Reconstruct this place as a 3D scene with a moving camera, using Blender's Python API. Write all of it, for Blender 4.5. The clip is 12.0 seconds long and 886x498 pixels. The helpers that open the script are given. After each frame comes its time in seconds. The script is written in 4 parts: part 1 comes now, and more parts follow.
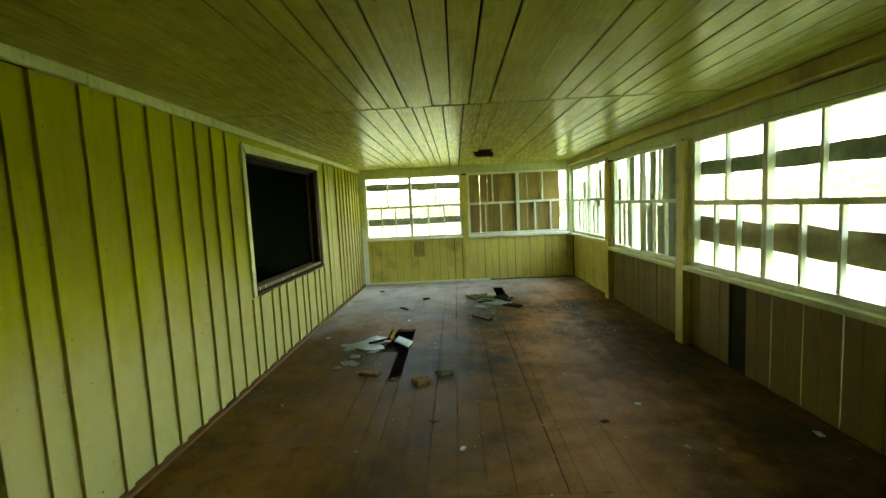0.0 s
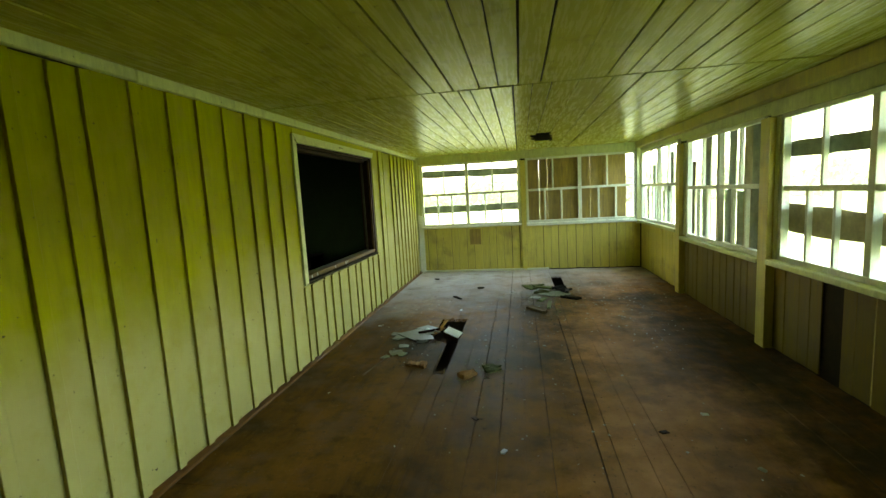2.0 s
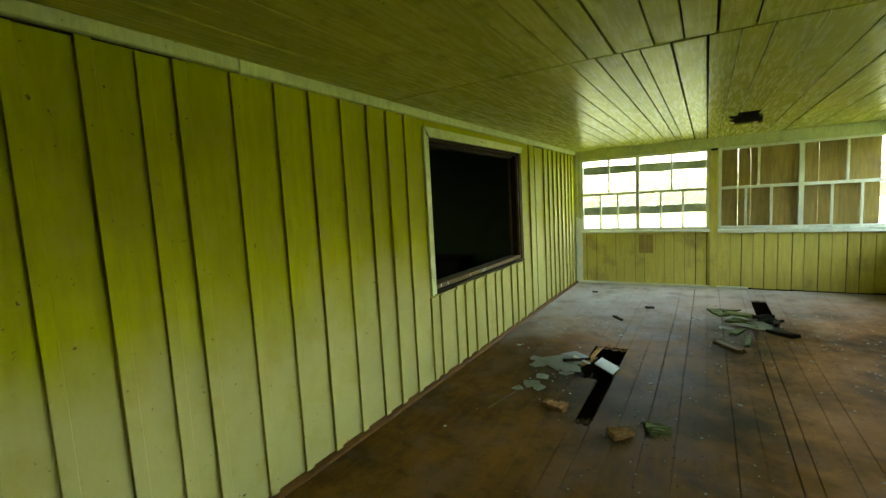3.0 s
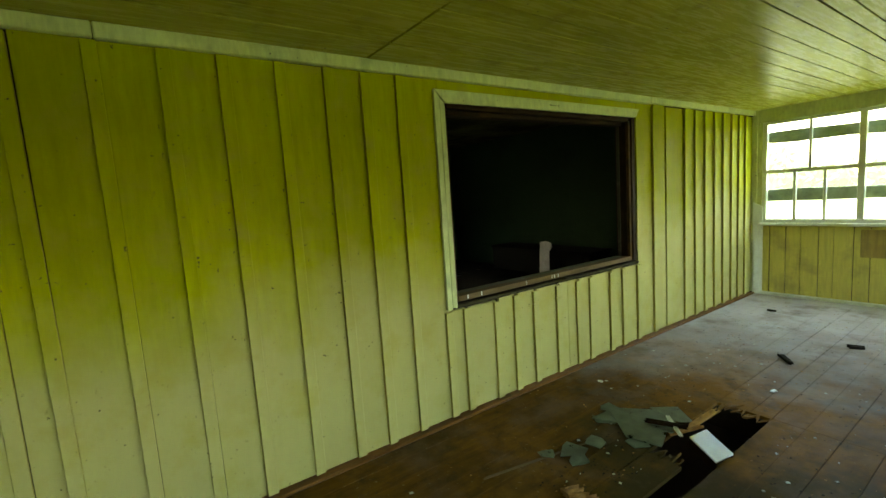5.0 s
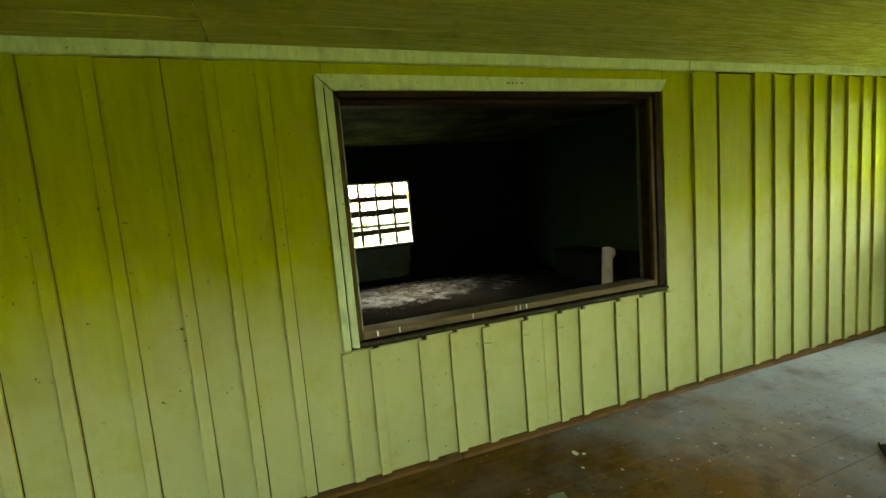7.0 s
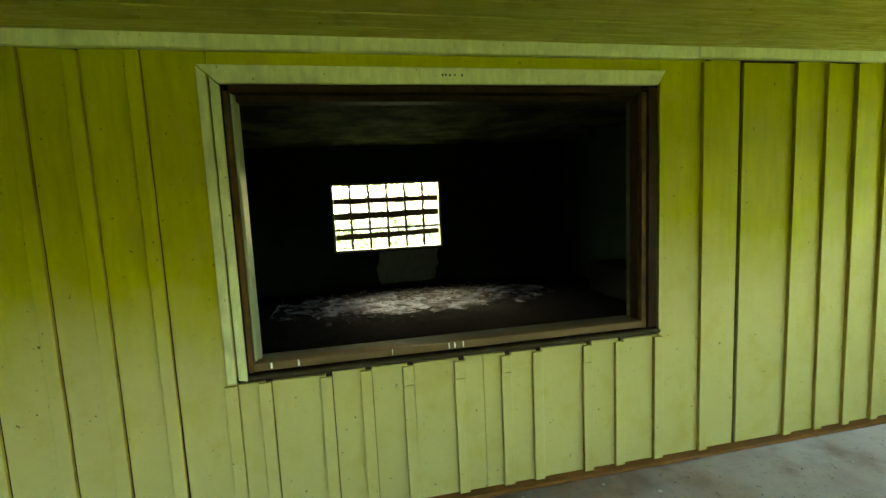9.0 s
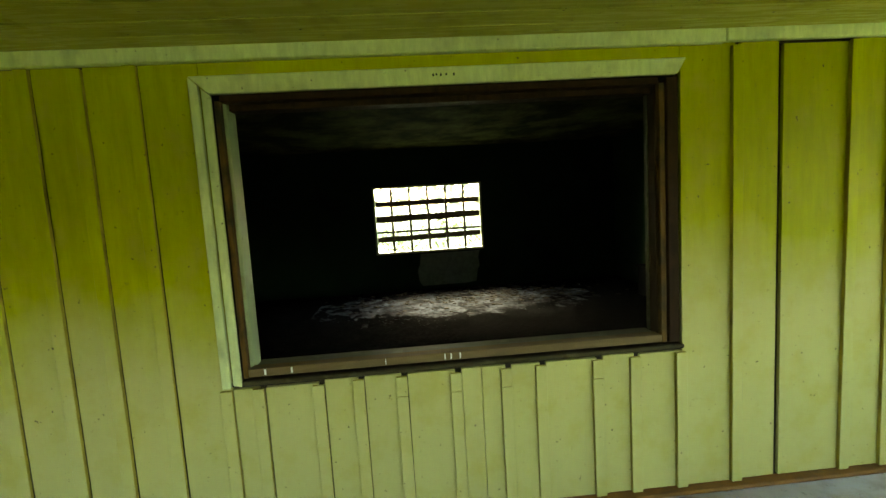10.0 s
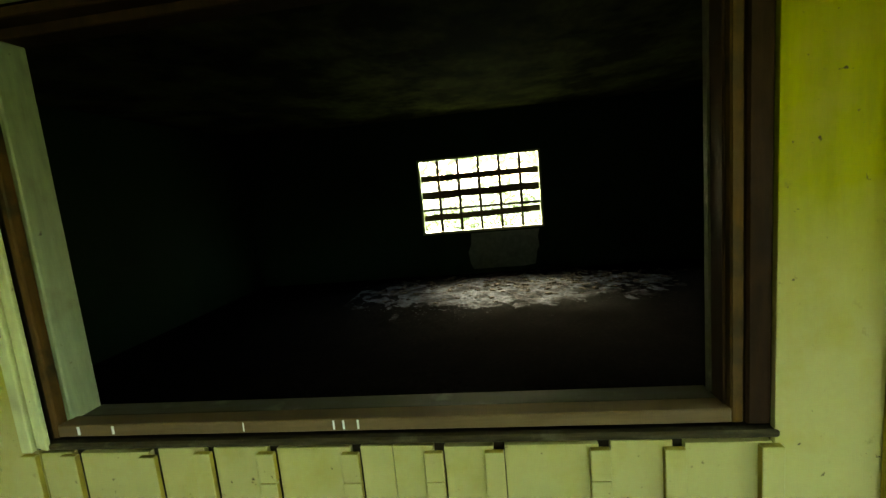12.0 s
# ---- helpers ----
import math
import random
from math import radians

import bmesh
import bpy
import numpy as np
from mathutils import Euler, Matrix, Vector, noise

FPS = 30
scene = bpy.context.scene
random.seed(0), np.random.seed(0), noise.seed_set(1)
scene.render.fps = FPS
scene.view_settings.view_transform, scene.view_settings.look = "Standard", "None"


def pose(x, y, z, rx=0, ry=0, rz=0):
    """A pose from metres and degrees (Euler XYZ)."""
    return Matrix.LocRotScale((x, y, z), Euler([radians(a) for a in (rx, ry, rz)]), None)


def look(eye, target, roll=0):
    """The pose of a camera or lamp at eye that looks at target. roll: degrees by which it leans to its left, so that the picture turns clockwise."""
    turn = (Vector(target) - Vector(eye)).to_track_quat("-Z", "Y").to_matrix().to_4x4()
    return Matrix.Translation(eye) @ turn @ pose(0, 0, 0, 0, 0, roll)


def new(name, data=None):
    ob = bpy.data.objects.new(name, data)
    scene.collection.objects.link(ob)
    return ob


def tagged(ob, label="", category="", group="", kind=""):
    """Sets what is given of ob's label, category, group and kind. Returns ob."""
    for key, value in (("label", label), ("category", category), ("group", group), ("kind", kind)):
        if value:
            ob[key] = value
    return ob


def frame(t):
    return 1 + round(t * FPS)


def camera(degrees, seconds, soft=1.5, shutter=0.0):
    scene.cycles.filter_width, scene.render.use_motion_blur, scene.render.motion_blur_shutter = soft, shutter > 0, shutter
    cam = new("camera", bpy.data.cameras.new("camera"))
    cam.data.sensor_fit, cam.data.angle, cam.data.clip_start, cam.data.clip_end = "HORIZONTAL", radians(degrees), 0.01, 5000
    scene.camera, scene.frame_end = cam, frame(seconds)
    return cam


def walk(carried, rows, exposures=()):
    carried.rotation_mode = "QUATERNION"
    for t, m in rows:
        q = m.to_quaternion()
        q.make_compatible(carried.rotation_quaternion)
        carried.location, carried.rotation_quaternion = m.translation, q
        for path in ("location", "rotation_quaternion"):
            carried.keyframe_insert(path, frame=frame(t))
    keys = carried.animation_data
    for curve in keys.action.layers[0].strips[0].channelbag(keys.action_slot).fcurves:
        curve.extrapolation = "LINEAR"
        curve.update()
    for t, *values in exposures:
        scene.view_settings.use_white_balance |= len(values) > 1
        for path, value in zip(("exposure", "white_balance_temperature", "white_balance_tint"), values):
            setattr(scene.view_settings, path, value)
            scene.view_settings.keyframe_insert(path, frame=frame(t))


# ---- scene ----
cam = camera(90.0, 12.0)
PATH = [
    (0, (-0.098, 0.08, 1.542), (-0.162, 2.07, 1.349), -2.8),
    (0.5, (-0.089, 0.025, 1.571), (-0.162, 2.014, 1.376), -2.6),
    (1, (-0.095, 0.017, 1.567), (-0.191, 2.005, 1.37), -2.6),
    (1.5, (-0.079, 0.043, 1.546), (-0.229, 2.024, 1.316), -2.3),
    (2, (0.025, 0.241, 1.562), (-0.323, 2.195, 1.319), -3.2),
    (2.5, (0.034, 0.564, 1.561), (-0.777, 2.376, 1.319), -3.6),
    (3, (0.005, 0.963, 1.564), (-1.018, 2.669, 1.356), -3.1),
    (3.5, (0.151, 1.376, 1.557), (-1.049, 2.964, 1.356), -3.8),
    (3.7, (0.219, 1.516, 1.57), (-1.064, 3.034, 1.346), -3.5),
    (5.5, (0.34, 2.831, 1.512), (-1.353, 3.874, 1.306), -4.4),
    (6, (0.331, 3.202, 1.532), (-1.422, 4.143, 1.332), -4.7),
    (6.5, (0.4, 3.549, 1.537), (-1.432, 4.321, 1.318), -5.1),
    (7, (0.329, 3.865, 1.531), (-1.539, 4.544, 1.308), -4.8),
    (8.8, (0.133, 4.657, 1.572), (-1.804, 5.103, 1.354), -2.0),
    (9, (0.129, 4.723, 1.567), (-1.82, 5.118, 1.353), -2.7),
    (9.5, (0.167, 4.902, 1.584), (-1.809, 5.137, 1.38), -3.5),
    (10, (0.08, 5.039, 1.572), (-1.905, 5.183, 1.374), -3.5),
    (10.5, (-0.044, 5.235, 1.544), (-2.028, 5.332, 1.315), -4.8),
    (11, (-0.171, 5.387, 1.555), (-2.154, 5.341, 1.3), -4.1),
    (11.5, (-0.541, 5.554, 1.487), (-2.517, 5.39, 1.228), -4.2),
    (12, (-0.849, 5.704, 1.505), (-2.813, 5.448, 1.225), -5.3),
]

EXPOSURE = 5.45
walk(cam, [(t, look(eye, target, roll)) for t, eye, target, roll in PATH], [(0, EXPOSURE, 8700, 0), (3.5, EXPOSURE, 8700, 0), (9, EXPOSURE, 8700, -6), (10.8, EXPOSURE - 0.05, 8700, -6), (12, EXPOSURE - 0.2, 8700, -6)])

# ---- world and sun ----
SUN_ELEVATION, SUN_AZIMUTH = radians(40), radians(254)   # azimuth clockwise from +y
world = bpy.data.worlds.new("sky")
scene.world = world
world.use_nodes = True
wn, wl = world.node_tree.nodes, world.node_tree.links
sky = wn.new("ShaderNodeTexSky")
sky.sky_type, sky.sun_disc = "NISHITA", False
sky.sun_elevation, sky.sun_rotation = SUN_ELEVATION, SUN_AZIMUTH
sky.air_density, sky.dust_density, sky.ozone_density = 1.0, 4.0, 0.6
wl.new(sky.outputs[0], wn["Background"].inputs[0])
wn["Background"].inputs[1].default_value = 0.15
sun = new("sun", bpy.data.lights.new("sun", "SUN"))
sun.data.energy, sun.data.angle, sun.data.color = 0.4, radians(12), (1.0, 0.95, 0.86)
toward = Vector((math.sin(SUN_AZIMUTH) * math.cos(SUN_ELEVATION), math.cos(SUN_AZIMUTH) * math.cos(SUN_ELEVATION), math.sin(SUN_ELEVATION)))
sun.matrix_world = look(toward * 30, (0, 0, 0))


# ---- materials ----
def material(name, base, rough=0.6, spread=0.25, grain=(8, 8, 8), stain=None, stain_scale=1.2, stain_amount=0.5, bump=0.15, metal=0.0, gloss_spread=0.15, specular=0.5, specks=0.0, window_sheen=None, pieces=None, reach=0.52, lower_light=None, worn=None, grime_shade=(), rubbed_lit=()):
    """Paint, wood or earth: base colour with a fine grain, larger stains of a second colour, a change of tone from piece to piece, and relief."""
    m = bpy.data.materials.new(name)
    m.use_nodes = True
    n, l = m.node_tree.nodes, m.node_tree.links
    b = n["Principled BSDF"]
    co = n.new("ShaderNodeTexCoord")
    info = n.new("ShaderNodeObjectInfo")
    island = n.new("ShaderNodeNewGeometry")
    shift = n.new("ShaderNodeVectorMath")
    shift.operation = "ADD"
    geo = n.new("ShaderNodeNewGeometry")
    l.new(geo.outputs["Position"], shift.inputs[0])
    rnd = n.new("ShaderNodeMath")
    rnd.operation = "ADD"
    l.new(info.outputs["Random"], rnd.inputs[0])
    l.new(island.outputs["Random Per Island"], rnd.inputs[1])
    mul = n.new("ShaderNodeMath")
    mul.operation = "MULTIPLY"
    mul.inputs[1].default_value = 7.0
    l.new(rnd.outputs[0], mul.inputs[0])
    l.new(mul.outputs[0], shift.inputs[1])
    mp = n.new("ShaderNodeMapping")
    mp.inputs["Scale"].default_value = grain
    l.new(shift.outputs[0], mp.inputs[0])
    fine = n.new("ShaderNodeTexNoise")
    fine.inputs["Scale"].default_value, fine.inputs["Detail"].default_value, fine.inputs["Roughness"].default_value = 3.0, 6.0, 0.65
    l.new(mp.outputs[0], fine.inputs["Vector"])
    big = n.new("ShaderNodeTexNoise")
    big.inputs["Scale"].default_value, big.inputs["Detail"].default_value, big.inputs["Roughness"].default_value = stain_scale, 5.0, 0.6
    l.new(geo.outputs["Position"], big.inputs["Vector"])
    # tone of each piece
    tone = n.new("ShaderNodeMapRange")
    tone.inputs[1].default_value, tone.inputs[2].default_value = 0.0, 2.0
    pieces = spread if pieces is None else pieces
    tone.inputs[3].default_value, tone.inputs[4].default_value = 1 - pieces * 0.6, 1 + pieces * 0.4
    l.new(rnd.outputs[0], tone.inputs[0])
    ramp = n.new("ShaderNodeMapRange")
    ramp.inputs[1].default_value, ramp.inputs[2].default_value = 0.3, 0.7
    ramp.inputs[3].default_value, ramp.inputs[4].default_value = 1 - spread, 1 + spread * 0.6
    l.new(fine.outputs["Fac"], ramp.inputs[0])
    both = n.new("ShaderNodeMath")
    both.operation = "MULTIPLY"
    l.new(tone.outputs[0], both.inputs[0])
    l.new(ramp.outputs[0], both.inputs[1])
    scale = n.new("ShaderNodeVectorMath")
    scale.operation = "SCALE"
    scale.inputs[0].default_value = base
    l.new(both.outputs[0], scale.inputs["Scale"])
    mask = n.new("ShaderNodeMapRange")
    mask.inputs[1].default_value, mask.inputs[2].default_value = reach, reach + 0.2
    mask.inputs[3].default_value, mask.inputs[4].default_value = 0.0, stain_amount if stain else 0.0
    l.new(big.outputs["Fac"], mask.inputs[0])
    mix = n.new("ShaderNodeMix")
    mix.data_type = "RGBA"
    mix.inputs[7].default_value = (*(stain or base), 1)
    l.new(mask.outputs[0], mix.inputs[0])
    l.new(scale.outputs[0], mix.inputs[6])
    colour = mix.outputs[2]

    def lay(colour, over, mask, amount, low, high):
        """Another coat of colour over the first, where the mask rises from low to high."""
        cover = n.new("ShaderNodeMapRange")
        cover.inputs[1].default_value, cover.inputs[2].default_value = low, high
        cover.inputs[3].default_value, cover.inputs[4].default_value = 0.0, amount
        l.new(mask, cover.inputs[0])
        coat = n.new("ShaderNodeMix")
        coat.data_type = "RGBA"
        coat.inputs[7].default_value = (*over, 1)
        l.new(cover.outputs[0], coat.inputs[0])
        l.new(colour, coat.inputs[6])
        return coat.outputs[2]

    def cloud(size, offset):
        at = n.new("ShaderNodeVectorMath")
        at.operation = "ADD"
        at.inputs[1].default_value = offset
        l.new(geo.outputs["Position"], at.inputs[0])
        tex = n.new("ShaderNodeTexNoise")
        tex.inputs["Scale"].default_value, tex.inputs["Detail"].default_value, tex.inputs["Roughness"].default_value = size, 6.0, 0.62
        l.new(at.outputs[0], tex.inputs["Vector"])
        return tex.outputs["Fac"]

    if worn:
        # paint rubbed to another tone in large patches
        colour = lay(colour, worn, cloud(0.9, (31, 7, 3)), 0.75, 0.46, 0.60)
        colour = lay(colour, (0.034, 0.026, 0.010), cloud(7.0, (5, 3, 1)), 0.6, 0.50, 0.68)
        colour = lay(colour, (0.34, 0.29, 0.20), cloud(48.0, (2, 9, 4)), 0.5, 0.64, 0.72)
    if lower_light:
        # window light on the lower wall painted into the colour, with an uneven edge
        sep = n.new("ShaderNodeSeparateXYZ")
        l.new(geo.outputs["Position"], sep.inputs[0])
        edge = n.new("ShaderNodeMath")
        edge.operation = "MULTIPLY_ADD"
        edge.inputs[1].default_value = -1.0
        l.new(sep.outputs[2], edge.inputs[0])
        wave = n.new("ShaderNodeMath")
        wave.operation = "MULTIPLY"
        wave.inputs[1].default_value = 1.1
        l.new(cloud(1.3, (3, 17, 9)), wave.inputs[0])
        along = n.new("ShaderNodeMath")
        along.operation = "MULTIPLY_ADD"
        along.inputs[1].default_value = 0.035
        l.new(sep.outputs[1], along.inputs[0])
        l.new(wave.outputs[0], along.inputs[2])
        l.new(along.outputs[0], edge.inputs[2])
        colour = lay(colour, lower_light, edge.outputs[0], 0.80, -0.58, -0.16)
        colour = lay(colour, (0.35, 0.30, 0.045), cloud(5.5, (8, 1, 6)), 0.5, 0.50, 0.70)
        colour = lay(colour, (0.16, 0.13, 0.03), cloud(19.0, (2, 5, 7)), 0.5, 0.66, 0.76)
    for gx, gy, gr, spot, amount, low, high in [(*v, (0.44, 0.225, 0.09), 0.85, 0.1, 1.4) for v in rubbed_lit] + [(*v, (0.036, 0.029, 0.009), 0.9, 0.35, 1.1) for v in grime_shade]:
        # paint rubbed by feet, wet grime round broken planks, and painted light and shade
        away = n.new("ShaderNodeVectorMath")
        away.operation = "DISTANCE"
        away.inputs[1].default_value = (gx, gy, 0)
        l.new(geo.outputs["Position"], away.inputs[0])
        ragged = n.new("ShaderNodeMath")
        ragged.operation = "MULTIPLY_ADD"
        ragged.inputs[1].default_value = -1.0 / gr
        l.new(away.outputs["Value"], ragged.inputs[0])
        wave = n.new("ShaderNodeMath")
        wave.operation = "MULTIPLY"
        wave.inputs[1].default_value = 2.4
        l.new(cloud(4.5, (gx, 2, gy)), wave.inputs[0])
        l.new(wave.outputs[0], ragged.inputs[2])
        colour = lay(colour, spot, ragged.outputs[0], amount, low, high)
    if specks:
        # flecks of grime, nail heads and chipped paint
        dots = n.new("ShaderNodeTexNoise")
        dots.inputs["Scale"].default_value, dots.inputs["Detail"].default_value = 38.0, 3.0
        l.new(shift.outputs[0], dots.inputs["Vector"])
        cut = n.new("ShaderNodeMapRange")
        cut.inputs[1].default_value, cut.inputs[2].default_value = 0.70, 0.76
        cut.inputs[3].default_value, cut.inputs[4].default_value = 0.0, specks
        l.new(dots.outputs["Fac"], cut.inputs[0])
        fleck = n.new("ShaderNodeMix")
        fleck.data_type = "RGBA"
        fleck.inputs[7].default_value = (0.07, 0.05, 0.025, 1)
        l.new(cut.outputs[0], fleck.inputs[0])
        l.new(colour, fleck.inputs[6])
        colour = fleck.outputs[2]
    if window_sheen:
        # pale window sheen painted into the planks, thinning unevenly away from the end
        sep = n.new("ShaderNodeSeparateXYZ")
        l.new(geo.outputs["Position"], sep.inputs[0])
        toward_end = n.new("ShaderNodeVectorMath")
        toward_end.operation = "DOT_PRODUCT"
        l.new(geo.outputs["Position"], toward_end.inputs[0])
        toward_end.inputs[1].default_value = (-0.55, 1.0, 0)
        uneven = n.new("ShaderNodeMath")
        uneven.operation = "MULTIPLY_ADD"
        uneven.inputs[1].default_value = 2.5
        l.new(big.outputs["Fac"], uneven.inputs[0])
        l.new(toward_end.outputs["Value"], uneven.inputs[2])
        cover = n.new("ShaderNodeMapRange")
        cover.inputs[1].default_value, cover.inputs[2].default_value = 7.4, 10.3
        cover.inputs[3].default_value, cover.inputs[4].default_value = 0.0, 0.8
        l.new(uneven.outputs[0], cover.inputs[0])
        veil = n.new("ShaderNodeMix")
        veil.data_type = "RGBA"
        veil.inputs[7].default_value = (*window_sheen, 1)
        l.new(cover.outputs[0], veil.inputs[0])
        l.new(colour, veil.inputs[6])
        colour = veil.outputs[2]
        # brown dirt trodden over it, in blotches and in fine crumbs
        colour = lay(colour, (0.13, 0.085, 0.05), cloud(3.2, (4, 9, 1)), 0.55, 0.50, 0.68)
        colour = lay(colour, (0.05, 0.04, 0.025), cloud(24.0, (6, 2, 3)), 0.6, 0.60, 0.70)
    l.new(colour, b.inputs["Base Color"])
    rr = n.new("ShaderNodeMapRange")
    rr.inputs[1].default_value, rr.inputs[2].default_value = 0.3, 0.7
    rr.inputs[3].default_value, rr.inputs[4].default_value = max(0.02, rough - gloss_spread), min(1, rough + gloss_spread)
    l.new(fine.outputs["Fac"], rr.inputs[0])
    l.new(rr.outputs[0], b.inputs["Roughness"])
    b.inputs["Metallic"].default_value = metal
    b.inputs["Specular IOR Level"].default_value = specular
    bp = n.new("ShaderNodeBump")
    bp.inputs["Strength"].default_value, bp.inputs["Distance"].default_value = bump, 0.004
    l.new(fine.outputs["Fac"], bp.inputs["Height"])
    l.new(bp.outputs[0], b.inputs["Normal"])
    return m


# the paler low tone is window light put into the paint
YELLOW = material("yellow_green_paint", (0.345, 0.340, 0.007), 0.55, 0.16, (9, 9, 1.2), (0.26, 0.25, 0.006), 1.6, 0.65, 0.14, specular=0.07, specks=0.9, pieces=0.38, lower_light=(0.425, 0.382, 0.155))
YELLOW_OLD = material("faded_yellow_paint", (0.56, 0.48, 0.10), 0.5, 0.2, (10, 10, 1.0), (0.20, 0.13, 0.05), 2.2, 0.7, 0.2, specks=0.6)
# browner, darker copy of the end-wall paint; holds the backlit side boards' shade
EASTSHADE = material("shaded_yellow_brown_paint", (0.155, 0.110, 0.010), 0.55, 0.25, (10, 10, 1.0), (0.10, 0.07, 0.022), 2.6, 0.7, 0.2, specular=0.2, specks=0.8)
CEILING = material("ceiling_paint", (0.475, 0.445, 0.088), 0.27, 0.06, (16, 1.2, 8), (0.25, 0.20, 0.045), 6.0, 0.55, 0.02, gloss_spread=0.03, specular=0.035, specks=0.9, reach=0.54, pieces=0.14)
TRIM = material("pale_trim_paint", (0.54, 0.58, 0.25), 0.5, 0.2, (12, 12, 3), (0.27, 0.25, 0.13), 5.0, 0.55, 0.25, specks=0.8)
SASH = material("white_sash_paint", (0.66, 0.69, 0.54), 0.45, 0.12, (12, 12, 4), (0.36, 0.34, 0.2), 6.0, 0.4, 0.2)
# far-right rubbed spots hold window light; dark spots along the outer wall hold shade
FLOOR = material("brown_floor_paint", (0.125, 0.061, 0.010), 0.5, 0.40, (9, 1.0, 6), (0.040, 0.028, 0.009), 2.2, 0.7, 0.40, gloss_spread=0.14, specular=0.018, specks=0.9, window_sheen=(0.56, 0.54, 0.525), pieces=0.38, reach=0.46, worn=(0.22, 0.105, 0.020), rubbed_lit=((0.75, 2.5, 0.75), (1.15, 3.4, 0.75), (0.75, 4.6, 0.7), (1.05, 5.7, 0.8), (1.35, 7.0, 0.6), (1.5, 8.2, 0.7)), grime_shade=((-0.55, 4.35, 0.9), (0.15, 4.4, 0.6), (0.25, 6.75, 0.75), (0.2, 5.95, 0.7), (-1.05, 4.75, 0.5), (1.75, 5.5, 0.9), (1.7, 6.6, 0.7), (2.0, 4.0, 0.9), (2.05, 3.0, 0.75), (2.1, 4.9, 0.8), (2.0, 2.2, 0.6), (-0.2, 4.9, 0.6)))
RED_EDGE = material("red_brown_paint", (0.17, 0.075, 0.016), 0.6, 0.4, (9, 2, 9), (0.06, 0.04, 0.018), 6, 0.8, 0.35, specular=0.15)
BROWN = material("bare_brown_wood", (0.026, 0.013, 0.005), 0.6, 0.45, (14, 14, 1.5), (0.050, 0.024, 0.010), 5.0, 0.6, 0.3, specular=0.05)
SILLWOOD = material("grey_brown_wood", (0.125, 0.084, 0.034), 0.6, 0.3, (14, 1.2, 14), (0.10, 0.065, 0.035), 4.0, 0.6, 0.3, specular=0.12)
JAMB = material("pale_green_jamb_paint", (0.27, 0.32, 0.16), 0.5, 0.25, (14, 14, 2), (0.14, 0.11, 0.06), 6, 0.6, 0.25, specks=0.8)
OLDSILL = material("chipped_green_sill_paint", (0.055, 0.053, 0.022), 0.6, 0.4, (14, 2, 14), (0.24, 0.25, 0.15), 7, 0.6, 0.3, specks=0.9, reach=0.58)
MOULD = material("dark_worn_moulding", (0.045, 0.036, 0.016), 0.7, 0.5, (14, 2, 14), (0.11, 0.10, 0.05), 9, 0.7, 0.35, specular=0.05, specks=0.9, reach=0.55)
RUST = material("orange_brown_wood", (0.105, 0.055, 0.013), 0.6, 0.35, (14, 14, 1.5), (0.022, 0.020, 0.009), 8, 0.9, 0.3, specular=0.1, specks=0.8, reach=0.46)
EDGEWOOD = material("brown_batten_edge", (0.36, 0.285, 0.045), 0.7, 0.35, (14, 14, 1.5), (0.10, 0.068, 0.02), 5, 0.7, 0.2, specular=0.1)
SLAB = material("weathered_slab_wood", (0.25, 0.30, 0.19), 0.8, 0.4, (3, 3, 3), (0.06, 0.06, 0.04), 3.0, 0.6, 0.5)
SLAB_BROWN = material("brown_slab_wood", (0.33, 0.285, 0.13), 0.8, 0.35, (4, 4, 4), (0.10, 0.08, 0.04), 3.0, 0.6, 0.5)
PLY = material("brown_board_wood", (0.31, 0.22, 0.055), 0.75, 0.35, (9, 9, 1.0), (0.12, 0.07, 0.035), 2.5, 0.5, 0.3)
DARKWOOD = material("dark_house_wood", (0.032, 0.024, 0.014), 0.85, 0.3, (6, 6, 6), (0.02, 0.016, 0.01), 2, 0.5, 0.3, specular=0.04)
# room colours are near black: the unlit room's shade is put into them
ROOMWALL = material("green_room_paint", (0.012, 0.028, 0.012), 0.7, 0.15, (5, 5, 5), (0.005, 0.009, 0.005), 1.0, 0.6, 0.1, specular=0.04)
ROOMCEIL = material("shade_dark_room_ceiling", (0.055, 0.060, 0.025), 0.9, 0.4, (2, 5, 3), (0.010, 0.010, 0.006), 1.5, 0.97, 0.3, specular=0.02, reach=0.38)
ROOMFLOOR = material("shade_black_room_floor", (0.0055, 0.0055, 0.005), 1.0, 0.6, (7, 7, 7), (0.004, 0.004, 0.0035), 3.2, 0.95, 0.6, gloss_spread=0.0, specular=0.0, reach=0.42)
# pale tone that stands in for window light on the room floor
FLOORGLOW = material("floor_light_tone", (0.062, 0.074, 0.086), 0.9, 0.8, (4, 4, 4), (0.006, 0.006, 0.006), 3.6, 0.98, 0.5, specular=0.02, specks=1.0, reach=0.38)
EARTH = material("dark_earth", (0.035, 0.028, 0.02), 0.95, 0.4, (4, 4, 4), (0.02, 0.017, 0.012), 2, 0.6, 0.5)
GRASS = material("grass", (0.11, 0.15, 0.065), 0.9, 0.4, (2, 2, 2), (0.09, 0.12, 0.035), 0.3, 0.6, 0.5)
LEAF = material("leaf", (0.14, 0.17, 0.07), 0.55, 0.4, (3, 3, 3), (0.12, 0.17, 0.04), 1.0, 0.5, 0.1)
ROOF = material("roof_sheet", (0.12, 0.11, 0.10), 0.7, 0.2, (3, 3, 3), (0.08, 0.05, 0.03), 1.0, 0.5, 0.2)
